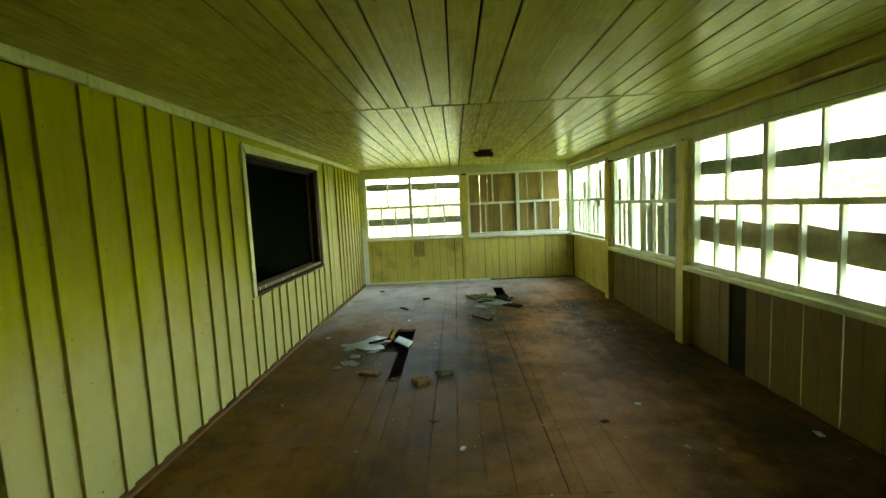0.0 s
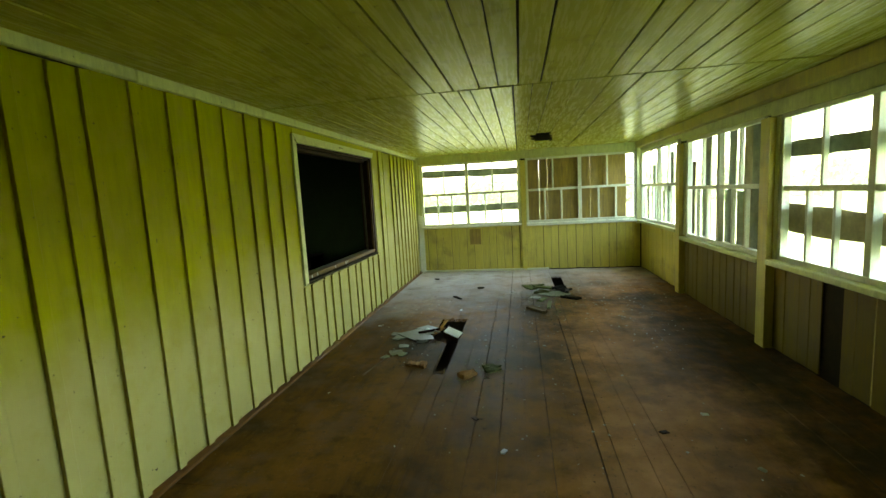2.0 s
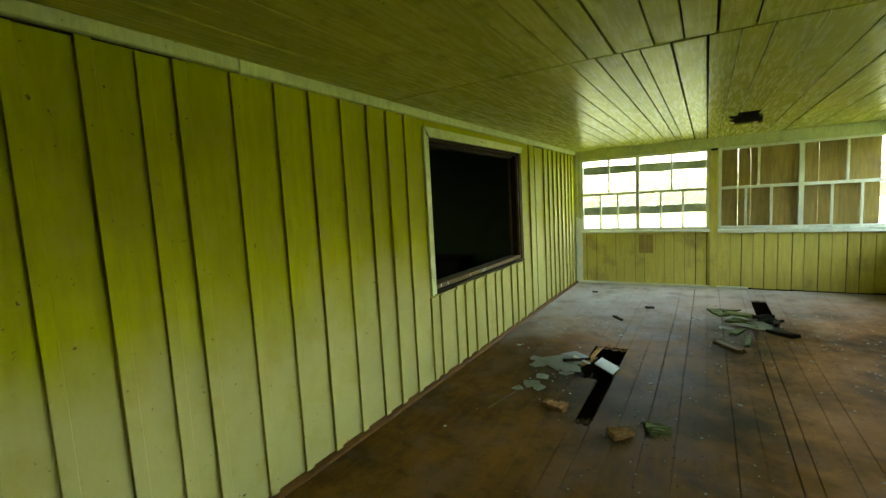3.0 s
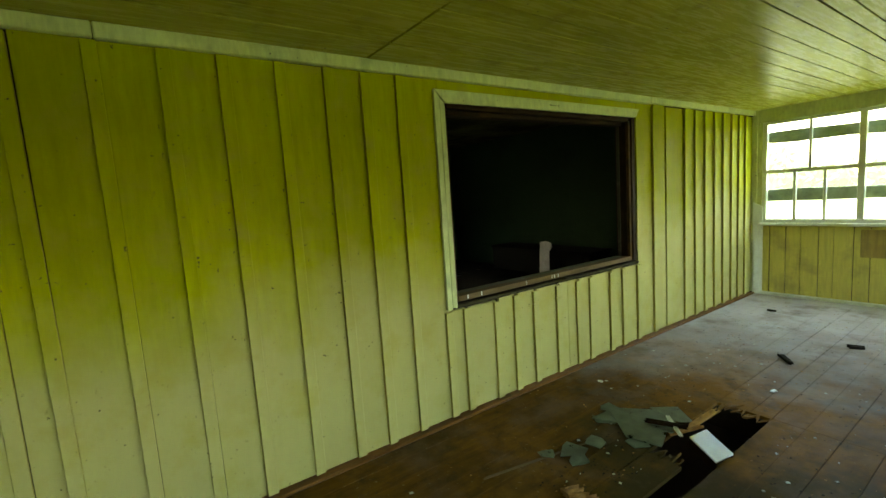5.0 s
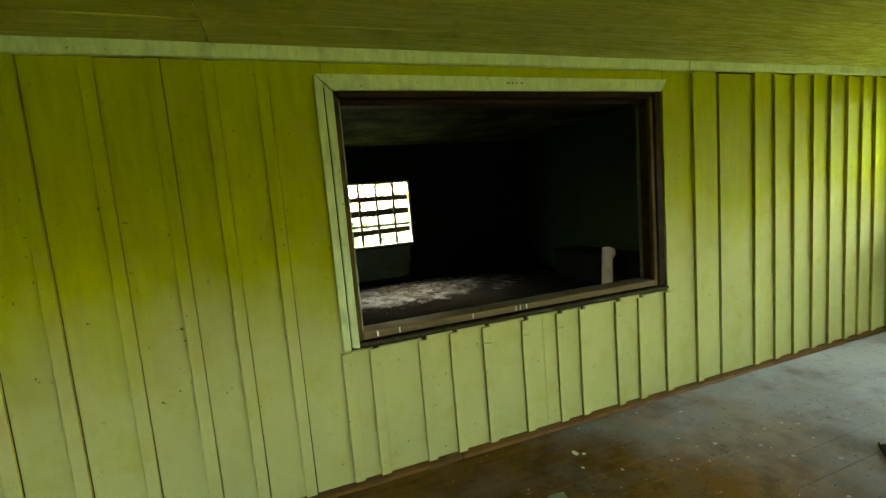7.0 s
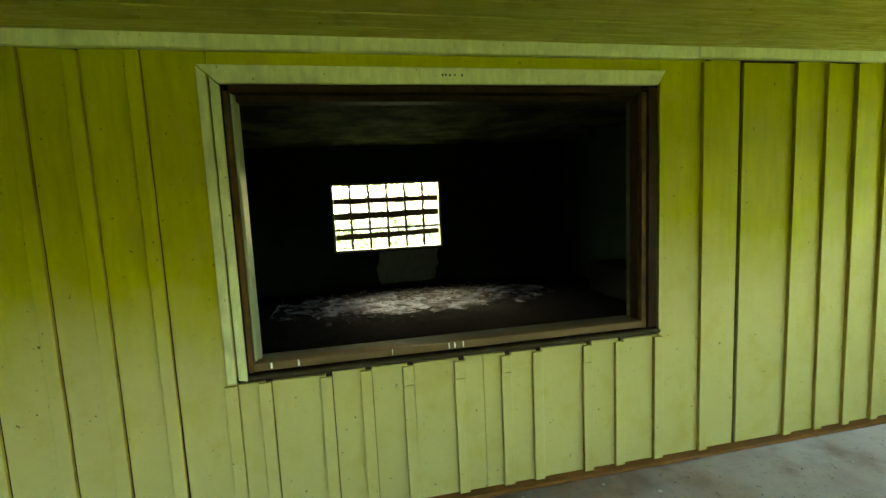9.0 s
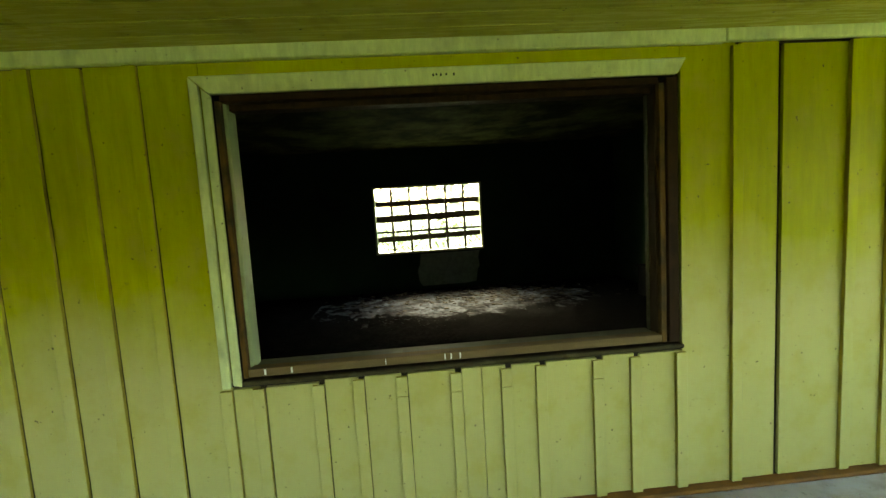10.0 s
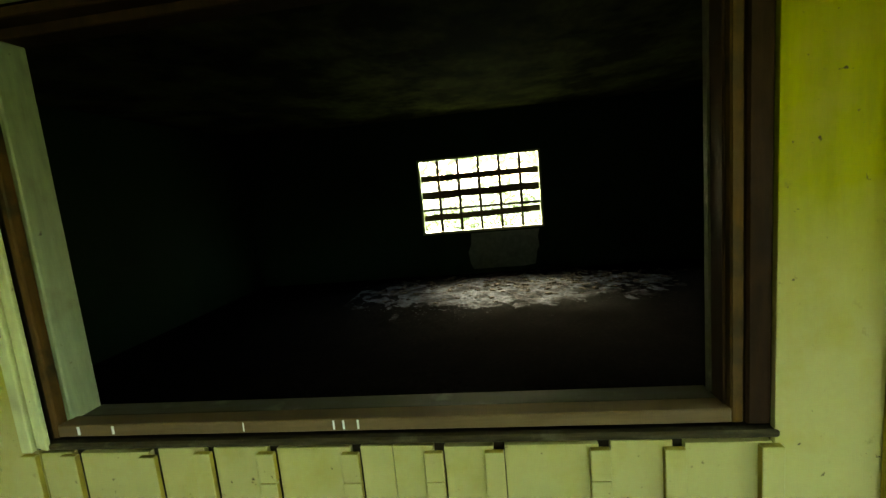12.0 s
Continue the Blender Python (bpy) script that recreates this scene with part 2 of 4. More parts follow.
WHITE = material("dirty_white_board", (0.72, 0.74, 0.70), 0.5, 0.12, (6, 6, 6), (0.40, 0.38, 0.3), 6, 0.4, 0.15)
BRIGHT = material("white_laminate", (0.86, 0.88, 0.86), 0.4, 0.06, (6, 6, 6), (0.6, 0.6, 0.55), 9, 0.3, 0.1)
RAWWOOD = material("broken_raw_wood", (0.32, 0.17, 0.05), 0.75, 0.5, (12, 2, 12), (0.09, 0.05, 0.02), 14, 0.8, 0.5, specular=0.1)
CHIPS = material("dirty_paint_chips", (0.40, 0.42, 0.34), 0.7, 0.4, (9, 9, 9), (0.12, 0.11, 0.07), 9, 0.7, 0.2, specular=0.2)
MOSS = material("mossy_wood", (0.10, 0.125, 0.022), 0.8, 0.4, (8, 8, 8), (0.05, 0.045, 0.02), 5, 0.6, 0.5)
PAPER = material("grey_card", (0.36, 0.36, 0.34), 0.7, 0.25, (8, 8, 8), (0.2, 0.2, 0.18), 8, 0.6, 0.2)
# cabinet colour kept black to paint its unlit silhouette
UNLITWOOD = material("unlit_black_wood", (0.005, 0.005, 0.004), 0.9, 0.3, (6, 6, 6), None, 3, 0.0, 0.2, specular=0.03)
BLACK = material("charred_wood", (0.022, 0.019, 0.012), 0.8, 0.3, (8, 8, 8), None, 3, 0.0, 0.4, specular=0.05)

WALLPLASTER = material("lit_wall_plaster", (0.17, 0.20, 0.175), 0.9, 0.3, (4, 4, 4), (0.20, 0.22, 0.18), 3.0, 0.6, 0.3, specular=0.02)
GLASS = material("dusty_green_glass", (0.135, 0.175, 0.105), 0.38, 0.45, (5, 5, 5), (0.07, 0.07, 0.035), 6.0, 0.8, 0.1, specular=0.25, specks=0.8, reach=0.48)
GLASS.node_tree.nodes["Principled BSDF"].inputs["Transmission Weight"].default_value = 0.4

# sunlit woods far off, with added glow that shows them pale as haze
WOODGLOW = material("glowing_distant_leaves", (0.09, 0.11, 0.045), 0.8, 0.3, (0.5, 0.5, 0.5), (0.12, 0.16, 0.06), 0.1, 0.5, 0.0)
hb = WOODGLOW.node_tree.nodes["Principled BSDF"]
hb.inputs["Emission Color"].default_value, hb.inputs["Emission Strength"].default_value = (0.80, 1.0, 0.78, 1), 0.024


# ---- building helpers ----
def box(bm, x0, x1, y0, y1, z0, z1, bevel=0.0, m=None):
    """A box between two corners, with worn edges, into bm."""
    vs = [bm.verts.new((x, y, z)) for x in (x0, x1) for y in (y0, y1) for z in (z0, z1)]
    fs = [bm.faces.new([vs[i] for i in q]) for q in ((0, 1, 3, 2), (4, 6, 7, 5), (0, 4, 5, 1), (2, 3, 7, 6), (0, 2, 6, 4), (1, 5, 7, 3))]
    if bevel:
        es = list({e for f in fs for e in f.edges})
        made = bmesh.ops.bevel(bm, geom=es, offset=bevel, segments=1, affect="EDGES")
        vs = list({v for f in made["faces"] for v in f.verts})
    if m is not None:
        bmesh.ops.transform(bm, matrix=m, verts=[v for v in vs if v.is_valid])
    return bm


def mesh_object(name, bm, mat, parent=None, label=""):
    bmesh.ops.recalc_face_normals(bm, faces=bm.faces)
    me = bpy.data.meshes.new(name)
    bm.to_mesh(me)
    bm.free()
    me.materials.append(mat)
    ob = new(name, me)
    if parent is not None:
        ob.parent = parent
    if label:
        ob["label"] = label
    return ob


def part(name, bm, mat, parent, label=""):
    return mesh_object(name, bm, mat, parent, label)


def block(name, mat, parent, x0, x1, y0, y1, z0, z1, bevel=0.003, label="", m=None):
    return part(name, box(bmesh.new(), x0, x1, y0, y1, z0, z1, bevel, m), mat, parent, label)


def structure(name, bm, mat, label, category):
    return tagged(mesh_object(name, bm, mat), label, category, kind="structure")


def empty(name, label, category, group="", kind="", at=None):
    ob = new(name)
    if at is not None:
        ob.matrix_world = at
    return tagged(ob, label, category, group, kind)


def slab(length, width, thick, seed, wave=0.12, rounded=True):
    """A rough-sawn slab along its own x, y its thickness, z its width: wavy bark edges and a bulging outer face."""
    rng = random.Random(seed)
    bm = bmesh.new()
    count = max(6, int(length / 0.12))
    rows = []
    for i in range(count + 1):
        x = length * (i / count - 0.5)
        up = width * 0.5 * (1 + wave * (noise.noise(Vector((x * 2.3, seed * 3.1, 0))) + 0.4 * noise.noise(Vector((x * 9, seed, 5)))))
        dn = width * 0.5 * (1 + wave * (noise.noise(Vector((x * 2.3, seed * 3.1, 9))) + 0.4 * noise.noise(Vector((x * 9, seed, 14)))))
        b = thick * (1.0 if rounded else 0.25)
        ring = [(0, -dn), (0, up), (thick * 0.35, up * 1.02), (thick * 0.35 + b * 0.45, up * 0.6), (thick * 0.35 + b * 0.65, 0.0), (thick * 0.35 + b * 0.45, -dn * 0.6), (thick * 0.35, -dn * 1.02)]
        rows.append([bm.verts.new((x + rng.uniform(-0.004, 0.004), y, z)) for y, z in ring])
    for a, b in zip(rows, rows[1:]):
        for k in range(7):
            bm.faces.new((a[k], a[(k + 1) % 7], b[(k + 1) % 7], b[k]))
    bm.faces.new(rows[0])
    bm.faces.new(rows[-1][::-1])
    return bm


# ---- plan ----
XW, XE, YN, YS = -2.03, 2.25, 9.04, -2.6     # porch: house wall, outer wall, end wall, wall behind
ZC = 2.33                                    # porch ceiling
WIN = (4.19, 6.385, 0.79, 2.13)               # opening in the house wall
RX, RY0, RY1, RZ0, RZ1 = -8.60, 1.2, 9.18, -0.08, 2.69   # room behind the house wall
T = 0.14
# missing floor planks
HOLES = ((-0.79, -0.67, 3.91, 5.58), (-0.985, -0.79, 4.72, 5.58), (0.53, 0.70, 7.20, 8.25))

# ---- ground and outer shell ----
bm = bmesh.new()
bmesh.ops.create_grid(bm, x_segments=60, y_segments=60, size=1500)
for v in bm.verts:
    v.co.z = -0.75
structure("ground", bm, GRASS, "bright green grass around the house", "ground")
bm = bmesh.new()
box(bm, XW - 0.02, XE + 0.08, YS, YN + 0.08, -0.74, -0.735)
structure("crawl_space_soil", bm, EARTH, "dark bare soil under the porch floor", "ground")

# ---- far woods round the clearing, heights set to shape the window light ----
def leaf_cloud(rng, bm, centre, radius, height, leaves, size):
    """Many small leaf blades strewn through an uneven crown."""
    for _ in range(leaves):
        d = Vector((rng.gauss(0, 1), rng.gauss(0, 1), rng.gauss(0, 1))).normalized() * rng.uniform(0.45, 1.0)
        c = Vector(centre) + Vector((d.x * radius, d.y * radius, d.z * height))
        a = Vector((rng.uniform(-1, 1), rng.uniform(-1, 1), rng.uniform(-1, 1))).normalized()
        b = a.orthogonal().normalized()
        k = size * rng.uniform(0.6, 1.4)
        vs = [bm.verts.new(c + p * k) for p in (-a, b * 0.45, a, -b * 0.45)]
        bm.faces.new(vs)


rng = random.Random(77)
bm = bmesh.new()
for k in range(170):
    ang = 2 * math.pi * k / 170 + rng.uniform(-0.01, 0.01)
    west = math.cos(ang) < -0.6
    north = math.sin(ang) > 0.75
    r = rng.uniform(52, 60) if west else rng.uniform(56, 66)
    cx, cy = r * math.cos(ang) - 2, r * math.sin(ang) + 4
    corner = math.cos(ang) > 0 and math.sin(ang) > 0.15
    tall = rng.uniform(20, 26) if west else rng.uniform(3, 5) if north else rng.uniform(4, 6) if corner else rng.uniform(12, 15)
    leaf_cloud(rng, bm, (cx, cy, tall * 0.52 - 0.7), 2.4, tall * 0.52, 240, 0.6)
tagged(mesh_object("woods", bm, WOODGLOW), "distant ring of green woods with added glow, heights set to shape window light", "woods", kind="stuff")

# ---- house wall with its opening ----
bm = bmesh.new()
y0, y1, z0, z1 = WIN
for a, b, c, d in ((YS, y0, -0.7, ZC), (y1, YN + T, -0.7, ZC), (y0, y1, -0.7, z0), (y0, y1, z1, ZC)):
    box(bm, XW - 0.17, XW - 0.022, a, b, c, d)
wall_west = structure("wall_west", bm, DARKWOOD, "house wall clad in yellow-green painted boards and battens", "wall")

# ---- end wall and outer wall frames ----
def framed_wall(name, along_x, at, lo, hi, openings, levels, sign, base=-0.7, slots=()):
    """A wall of a core with window openings through it. at: the inner face."""
    bm = bmesh.new()
    cuts = [lo]
    for a, b in openings:
        cuts += [a, b]
    cuts.append(hi)
    spans = [(cuts[i], cuts[i + 1], i % 2 == 1, levels[min(i // 2, len(levels) - 1)]) for i in range(len(cuts) - 1)]
    for a, b, hole, (sill, mid, top) in spans:
        for c, d in (((base, sill), (top, ZC)) if hole else ((base, ZC),)):
            p, q = sorted((at + sign * 0.022, at + sign * 0.06))
            ends = [a] + [v for s0 in slots if a < s0 < b and c < 0 for v in (s0 + 0.0, s0 + 0.075)] + [b]
            for e0, e1 in zip(ends[::2], ends[1::2]):
                if along_x:
                    box(bm, e0, e1, p, q, c, d)
                else:
                    box(bm, p, q, e0, e1, c, d)
            for s0 in slots if c < 0 else ():
                if a < s0 < b:
                    box(bm, p, q, s0, s0 + 0.075, c, 0.05)
    return structure(name, bm, DARKWOOD, "porch wall of faded yellow painted boards below a row of windows", "wall")


NORTH_OPEN = ((-1.925, 0.036), (0.150, 2.165))
# the first side opening is out of view, added to balance the wall's light
EAST_OPEN = ((0.12, 2.14), (2.50, 4.545), (4.81, 6.73), (7.05, 8.98))
EAST_LEVELS = ((0.83, 1.455, 2.075), (0.83, 1.455, 2.075), (0.815, 1.475, 2.10), (0.90, 1.53, 2.145))   # sill, meeting rail and head of each
SILL_N, TOP_N, MID_N = 0.925, 2.165, 1.555
SLOTS = (2.772, 3.092, 3.398)
SILL_E = 0.83
wall_north = framed_wall("wall_north", True, YN, XW - 0.02, XE + 0.06, NORTH_OPEN, ((SILL_N, MID_N, TOP_N),) * 2, 1)
wall_east = framed_wall("wall_east", False, XE, YS, YN + 0.02, EAST_OPEN, EAST_LEVELS, 1, slots=SLOTS)
bm = bmesh.new()
box(bm, XW - 0.17, XE + 0.06, YS - 0.1, YS, -0.7, ZC)
structure("wall_south", bm, YELLOW_OLD, "plain yellow painted porch wall", "wall")


# ---- windows: twin sashes, two lites above three ----
def window(name, width, sill, mid, top, mat=SASH, shift=0.0):
    """A twin window in its own plane: x along the wall, y into the room is minus."""
    root = empty(name, "white painted twin porch window, two lites over three", "window", kind="structure")
    w = width / 2
    d0, d1 = -0.012, 0.05
    for a, b in ((-w, -w + 0.045), (w - 0.045, w)):
        block("window_frame", mat, root, a, b, d0, d1, sill, top)
    block("window_frame", mat, root, -w + 0.045, w - 0.045, d0, d1, top - 0.035, top)
    block("window_frame", mat, root, -w + 0.045, w - 0.045, d0, d1, sill, sill + 0.045)
    block("mullion", mat, root, shift - 0.03, shift + 0.03, d0 + 0.002, d1, sill + 0.045, top - 0.035)
    for s in (-1, 1):
        a, b = sorted((shift + s * 0.03, s * (w - 0.045)))
        block("meeting_rail", mat, root, a, b, d0 + 0.006, d1 - 0.006, mid - 0.022, mid + 0.022)
        span = b - a
        block("muntin", mat, root, (a + b) / 2 - 0.014, (a + b) / 2 + 0.014, 0.002, 0.04, mid + 0.022, top - 0.035)
        for k in (1, 2):
            c = a + span * k / 3
            block("muntin", mat, root, c - 0.015, c + 0.015, 0.0, 0.04, sill + 0.045, mid - 0.022)
    return root


count = 0
for a, b in NORTH_OPEN:
    count += 1
    window("window_%d" % count, b - a, SILL_N, MID_N, TOP_N, shift=-0.05 if count == 1 else 0.0).matrix_world = pose((a + b) / 2, YN, 0)
for (a, b), levels in zip(EAST_OPEN, EAST_LEVELS):
    count += 1
    window("window_%d" % count, b - a, *levels).matrix_world = pose(XE, (a + b) / 2, 0, 0, 0, -90)

# posts, sill ledges, header boards
post = empty("porch_post", "pale yellow painted timber post of the porch wall", "post", "porch posts", "structure")
block("post_core", YELLOW_OLD, post, 0.052, 0.142, YN - 0.05, YN + 0.02, 0, ZC - 0.20)
for a, b in ((2.14, 2.50), (4.545, 4.81), (6.73, 7.05)):
    c = (a + b) / 2
    post = empty("porch_post", "pale yellow painted timber post with casing boards", "post", "porch posts", "structure")
    block("post_core", YELLOW_OLD, post, XE - 0.07, XE + 0.02, c - 0.075, c + 0.075, 0, 2.07)
    for s in (-1, 1):
        p, q = sorted((c + s * 0.077, c + s * (b - a) / 2))
        block("casing_board", TRIM, post, XE - 0.022, XE + 0.02, p, q, SILL_E, 2.07)
post = empty("corner_post", "pale painted timber post in the porch corner", "post", "", "structure")
block("post_core", TRIM, post, XE - 0.085, XE + 0.02, YN - 0.06, YN + 0.02, SILL_E, ZC - 0.01)
casing = empty("end_casing", "pale painted casing boards beside the end windows", "trim", "", "structure")
block("casing_board", TRIM, casing, XW + 0.001, -1.927, YN - 0.022, YN + 0.02, 0.036, TOP_N - 0.002)
block("casing_board", TRIM, casing, 0.026, 0.050, YN - 0.018, YN + 0.02, SILL_N, TOP_N - 0.002)
block("casing_board", TRIM, casing, 0.144, 0.160, YN - 0.018, YN + 0.02, SILL_N, TOP_N - 0.002)
trim = empty("window_ledge", "pale painted ledge under the end windows", "trim", "", "structure")
block("ledge_board", SASH, trim, -1.94, 0.05, YN - 0.075, YN + 0.01, SILL_N - 0.035, SILL_N - 0.002, 0.006)
block("ledge_board", SASH, trim, 0.145, 2.16, YN - 0.08, YN + 0.01, SILL_N - 0.055, SILL_N - 0.002, 0.006)
trim = empty("window_ledge", "pale yellow ledge under the side windows", "trim", "", "structure")
for (a, b), (sill, mid, top) in zip(EAST_OPEN, EAST_LEVELS):
    block("ledge_board", TRIM, trim, XE - 0.08, XE + 0.01, a - 0.06, min(b + 0.06, YN - 0.062), sill - 0.05, sill - 0.003, 0.006)
trim = empty("header_trim", "pale yellow header boards above the end windows", "trim", "", "structure")
block("header_board", TRIM, trim, XW + 0.02, XE - 0.06, YN - 0.03, YN + 0.02, TOP_N + 0.002, ZC - 0.002, 0.005)
trim = empty("header_trim", "pale yellow header boards above the side windows", "trim", "", "structure")
for (a, b), (sill, mid, top) in zip(((YS, 2.319), (2.321, 4.676), (4.678, 6.889), (6.891, YN - 0.06)), EAST_LEVELS):
    block("header_board", TRIM, trim, XE - 0.03, XE + 0.02, a, b, top + 0.002, ZC - 0.122, 0.005)
block("header_beam", YELLOW_OLD, trim, XE - 0.11, XE + 0.02, YS, YN - 0.06, ZC - 0.117, ZC - 0.001, 0.008)

# ---- slabs nailed across the windows outside ----
def nail_slab(length, width, thick, seed, m, mat=SLAB, label="rough grey slab board nailed outside a porch window", wave=0.2):
    ob = mesh_object("slab_board", slab(length, width, thick, seed, wave), mat)
    ob.matrix_world = m
    return tagged(ob, label, "board", "boards over the windows")


NW = YN + 0.085
nail_slab(2.1, 0.135, 0.05, 1, pose(-0.95, NW, 1.962, 0, 0.8, 0))
nail_slab(2.1, 0.14, 0.06, 2, pose(-0.95, NW, 1.262, 0, -0.2, 0))
EW = XE + 0.085
nail_slab(2.2, 0.13, 0.06, 3, pose(EW, 3.52, 1.77, 0, 0.8, -90))
nail_slab(2.2, 0.225, 0.09, 4, pose(EW, 3.52, 1.175, 0, 0.8, -90), SLAB_BROWN, "thick brown slab with bark nailed outside a porch window")
# two unseen slabs, added to dim the light of the out-of-view window
nail_slab(2.2, 0.16, 0.06, 5, pose(EW, 1.13, 1.77, 0, 0.6, -90))
nail_slab(2.2, 0.24, 0.09, 6, pose(EW, 1.13, 1.17, 0, 0.8, -90), SLAB_BROWN, "thick brown slab with bark nailed outside a porch window")
# the first four uprights are unseen too and dim that same window
for k, (y, w, lo, hi) in enumerate(((0.30, 0.22, 0.5, 2.3), (0.62, 0.24, 0.5, 2.3), (1.02, 0.22, 0.5, 2.3), (1.50, 0.22, 0.5, 2.3), (6.80, 0.17, 0.5, 1.80), (6.47, 0.10, 0.5, 2.3), (6.24, 0.15, 0.5, 2.3), (5.66, 0.16, 0.5, 2.3), (5.33, 0.20, 0.5, 2.25), (5.08, 0.19, 0.5, 2.3),
                                    (5.75, 0.14, 0.5, 1.42), (5.47, 0.2, 0.5, 1.40), (4.86, 0.1, 0.5, 2.3),
                                    (8.95, 0.10, 0.5, 1.4), (8.74, 0.09, 0.5, 1.40), (8.48, 0.14, 0.5, 1.85), (8.02, 0.10, 0.5, 1.4), (7.88, 0.12, 0.5, 2.3), (7.62, 0.22, 1.4, 2.0))):
    nail_slab(hi - lo, w, 0.035, 20 + k, pose(EW + 0.02 * (k % 3), y + 0.04, (lo + hi) / 2 + 0.02, 0, 90 + (k * 37 % 5 - 2) * 0.6, -90), SLAB if k % 4 else SLAB_BROWN, "rough upright slab board nailed outside a porch window", 0.22)
for a, b in ((0.10, 0.405), (0.409, 0.565), (0.567, 0.825), (0.826, 1.092), (1.0935, 1.356), (1.359, 1.578), (1.5795, 2.005)):
    ob = mesh_object("cover_board", box(bmesh.new(), a, b, NW, NW + 0.022, 0.6, 2.28, 0.003), PLY)
    tagged(ob, "brown weathered board nailed upright outside a porch window", "board", "brown boards over the window")

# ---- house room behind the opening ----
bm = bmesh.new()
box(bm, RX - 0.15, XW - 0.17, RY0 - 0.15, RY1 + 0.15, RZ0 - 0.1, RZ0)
structure("room_floor", bm, ROOMFLOOR, "littered room floor, near black to hold the room's shade", "floor")
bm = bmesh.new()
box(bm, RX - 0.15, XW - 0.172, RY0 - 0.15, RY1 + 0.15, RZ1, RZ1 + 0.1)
structure("room_ceiling", bm, ROOMCEIL, "house room ceiling with shade painted in as dark blotches", "ceiling")
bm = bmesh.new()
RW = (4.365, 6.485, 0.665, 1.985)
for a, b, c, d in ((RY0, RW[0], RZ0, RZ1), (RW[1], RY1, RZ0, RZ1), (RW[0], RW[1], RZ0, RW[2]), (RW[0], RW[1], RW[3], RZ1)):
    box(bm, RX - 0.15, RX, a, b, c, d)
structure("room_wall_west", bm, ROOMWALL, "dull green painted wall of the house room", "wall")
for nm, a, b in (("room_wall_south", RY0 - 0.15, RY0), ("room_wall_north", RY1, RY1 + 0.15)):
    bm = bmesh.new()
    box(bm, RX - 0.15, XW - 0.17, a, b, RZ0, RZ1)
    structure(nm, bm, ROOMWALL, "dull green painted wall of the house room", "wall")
bm = bmesh.new()
box(bm, XW - 0.168, XW - 0.03, YS, RY1 + 0.15, ZC + 0.002, RZ1 + 0.1)
structure("house_wall_outer", bm, DARKWOOD, "dark timber house wall beyond the porch", "wall")

root = empty("window_7", "dark metal framed room window of six lites across", "window", kind="structure")
for a, b in ((RW[0], RW[0] + 0.04), (RW[1] - 0.04, RW[1])):
    block("window_frame", JAMB, root, RX - 0.10, RX + 0.01, a, b, RW[2], RW[3])
block("window_frame", JAMB, root, RX - 0.10, RX + 0.01, RW[0] + 0.04, RW[1] - 0.04, RW[3] - 0.04, RW[3])
block("window_sill", JAMB, root, RX - 0.10, RX + 0.03, RW[0] + 0.04, RW[1] - 0.04, RW[2], RW[2] + 0.045)
for k in range(1, 6):
    c = RW[0] + (RW[1] - RW[0]) * k / 6
    block("muntin", DARKWOOD, root, RX - 0.07, RX - 0.04, c - 0.023, c + 0.023, RW[2] + 0.045, RW[3] - 0.04)
block("meeting_rail", DARKWOOD, root, RX - 0.072, RX - 0.036, RW[0] + 0.04, RW[1] - 0.04, 1.08, 1.12)
WX = RX - 0.16
for k, (z, w, tilt) in enumerate(((1.65, 0.105, 0.0), (1.36, 0.13, -0.6), (0.965, 0.11, -1.0))):
    nail_slab(2.5, w, 0.05, 50 + k, pose(WX, 5.43, z, 0, tilt, 90), BLACK, "dark slab board nailed across the room window outside", 0.25)

# ---- roof over all ----
bm = bmesh.new()
# unseen long overhang, added to darken the floor by the outer wall
box(bm, XW - 0.02, XE + 1.5, YS - 0.3, 6.2, ZC + 0.32, ZC + 0.4)
# overhang cut short here to let more light onto the far floor
box(bm, XW - 0.02, XE + 0.25, 6.2, YN + 0.12, ZC + 0.32, ZC + 0.4)
structure("porch_roof", bm, ROOF, "low porch roof, its unseen overhang set to shade the side windows", "roof")
bm = bmesh.new()
box(bm, RX - 0.5, XW - 0.02, YS - 0.3, RY1 + 0.6, RZ1 + 0.12, RZ1 + 0.22)
structure("house_roof", bm, ROOF, "plain house roof", "roof")

# ---- porch ceiling: boards along the porch in two runs ----
bm = bmesh.new()
rng = random.Random(4)
HOLE_C = (0.30, 0.47, 6.65, 7.70)
NEAR_SEAMS = [-2.05, -1.90, -1.74, -1.59, -1.43, -1.28, -1.13, -0.98, -0.825, -0.707, -0.575, -0.43, -0.234, -0.095, 0.05, 0.21, 0.448, 0.663, 0.80, 0.95, 1.10, 1.24, 1.40, 1.55, 1.69, 1.84, 1.99, 2.13, XE + 0.02]
FAR_SEAMS = [-2.05, -1.88, -1.73, -1.58, -1.43, -1.28, -1.13, -0.98, -0.83, -0.69, -0.54, -0.40, -0.31, -0.155, 0.01, 0.15, 0.29, 0.48, 0.72, 0.93, 1.10, 1.25, 1.40, 1.55, 1.70, 1.84, 1.98, 2.12, XE + 0.02]
far_run = bmesh.new()
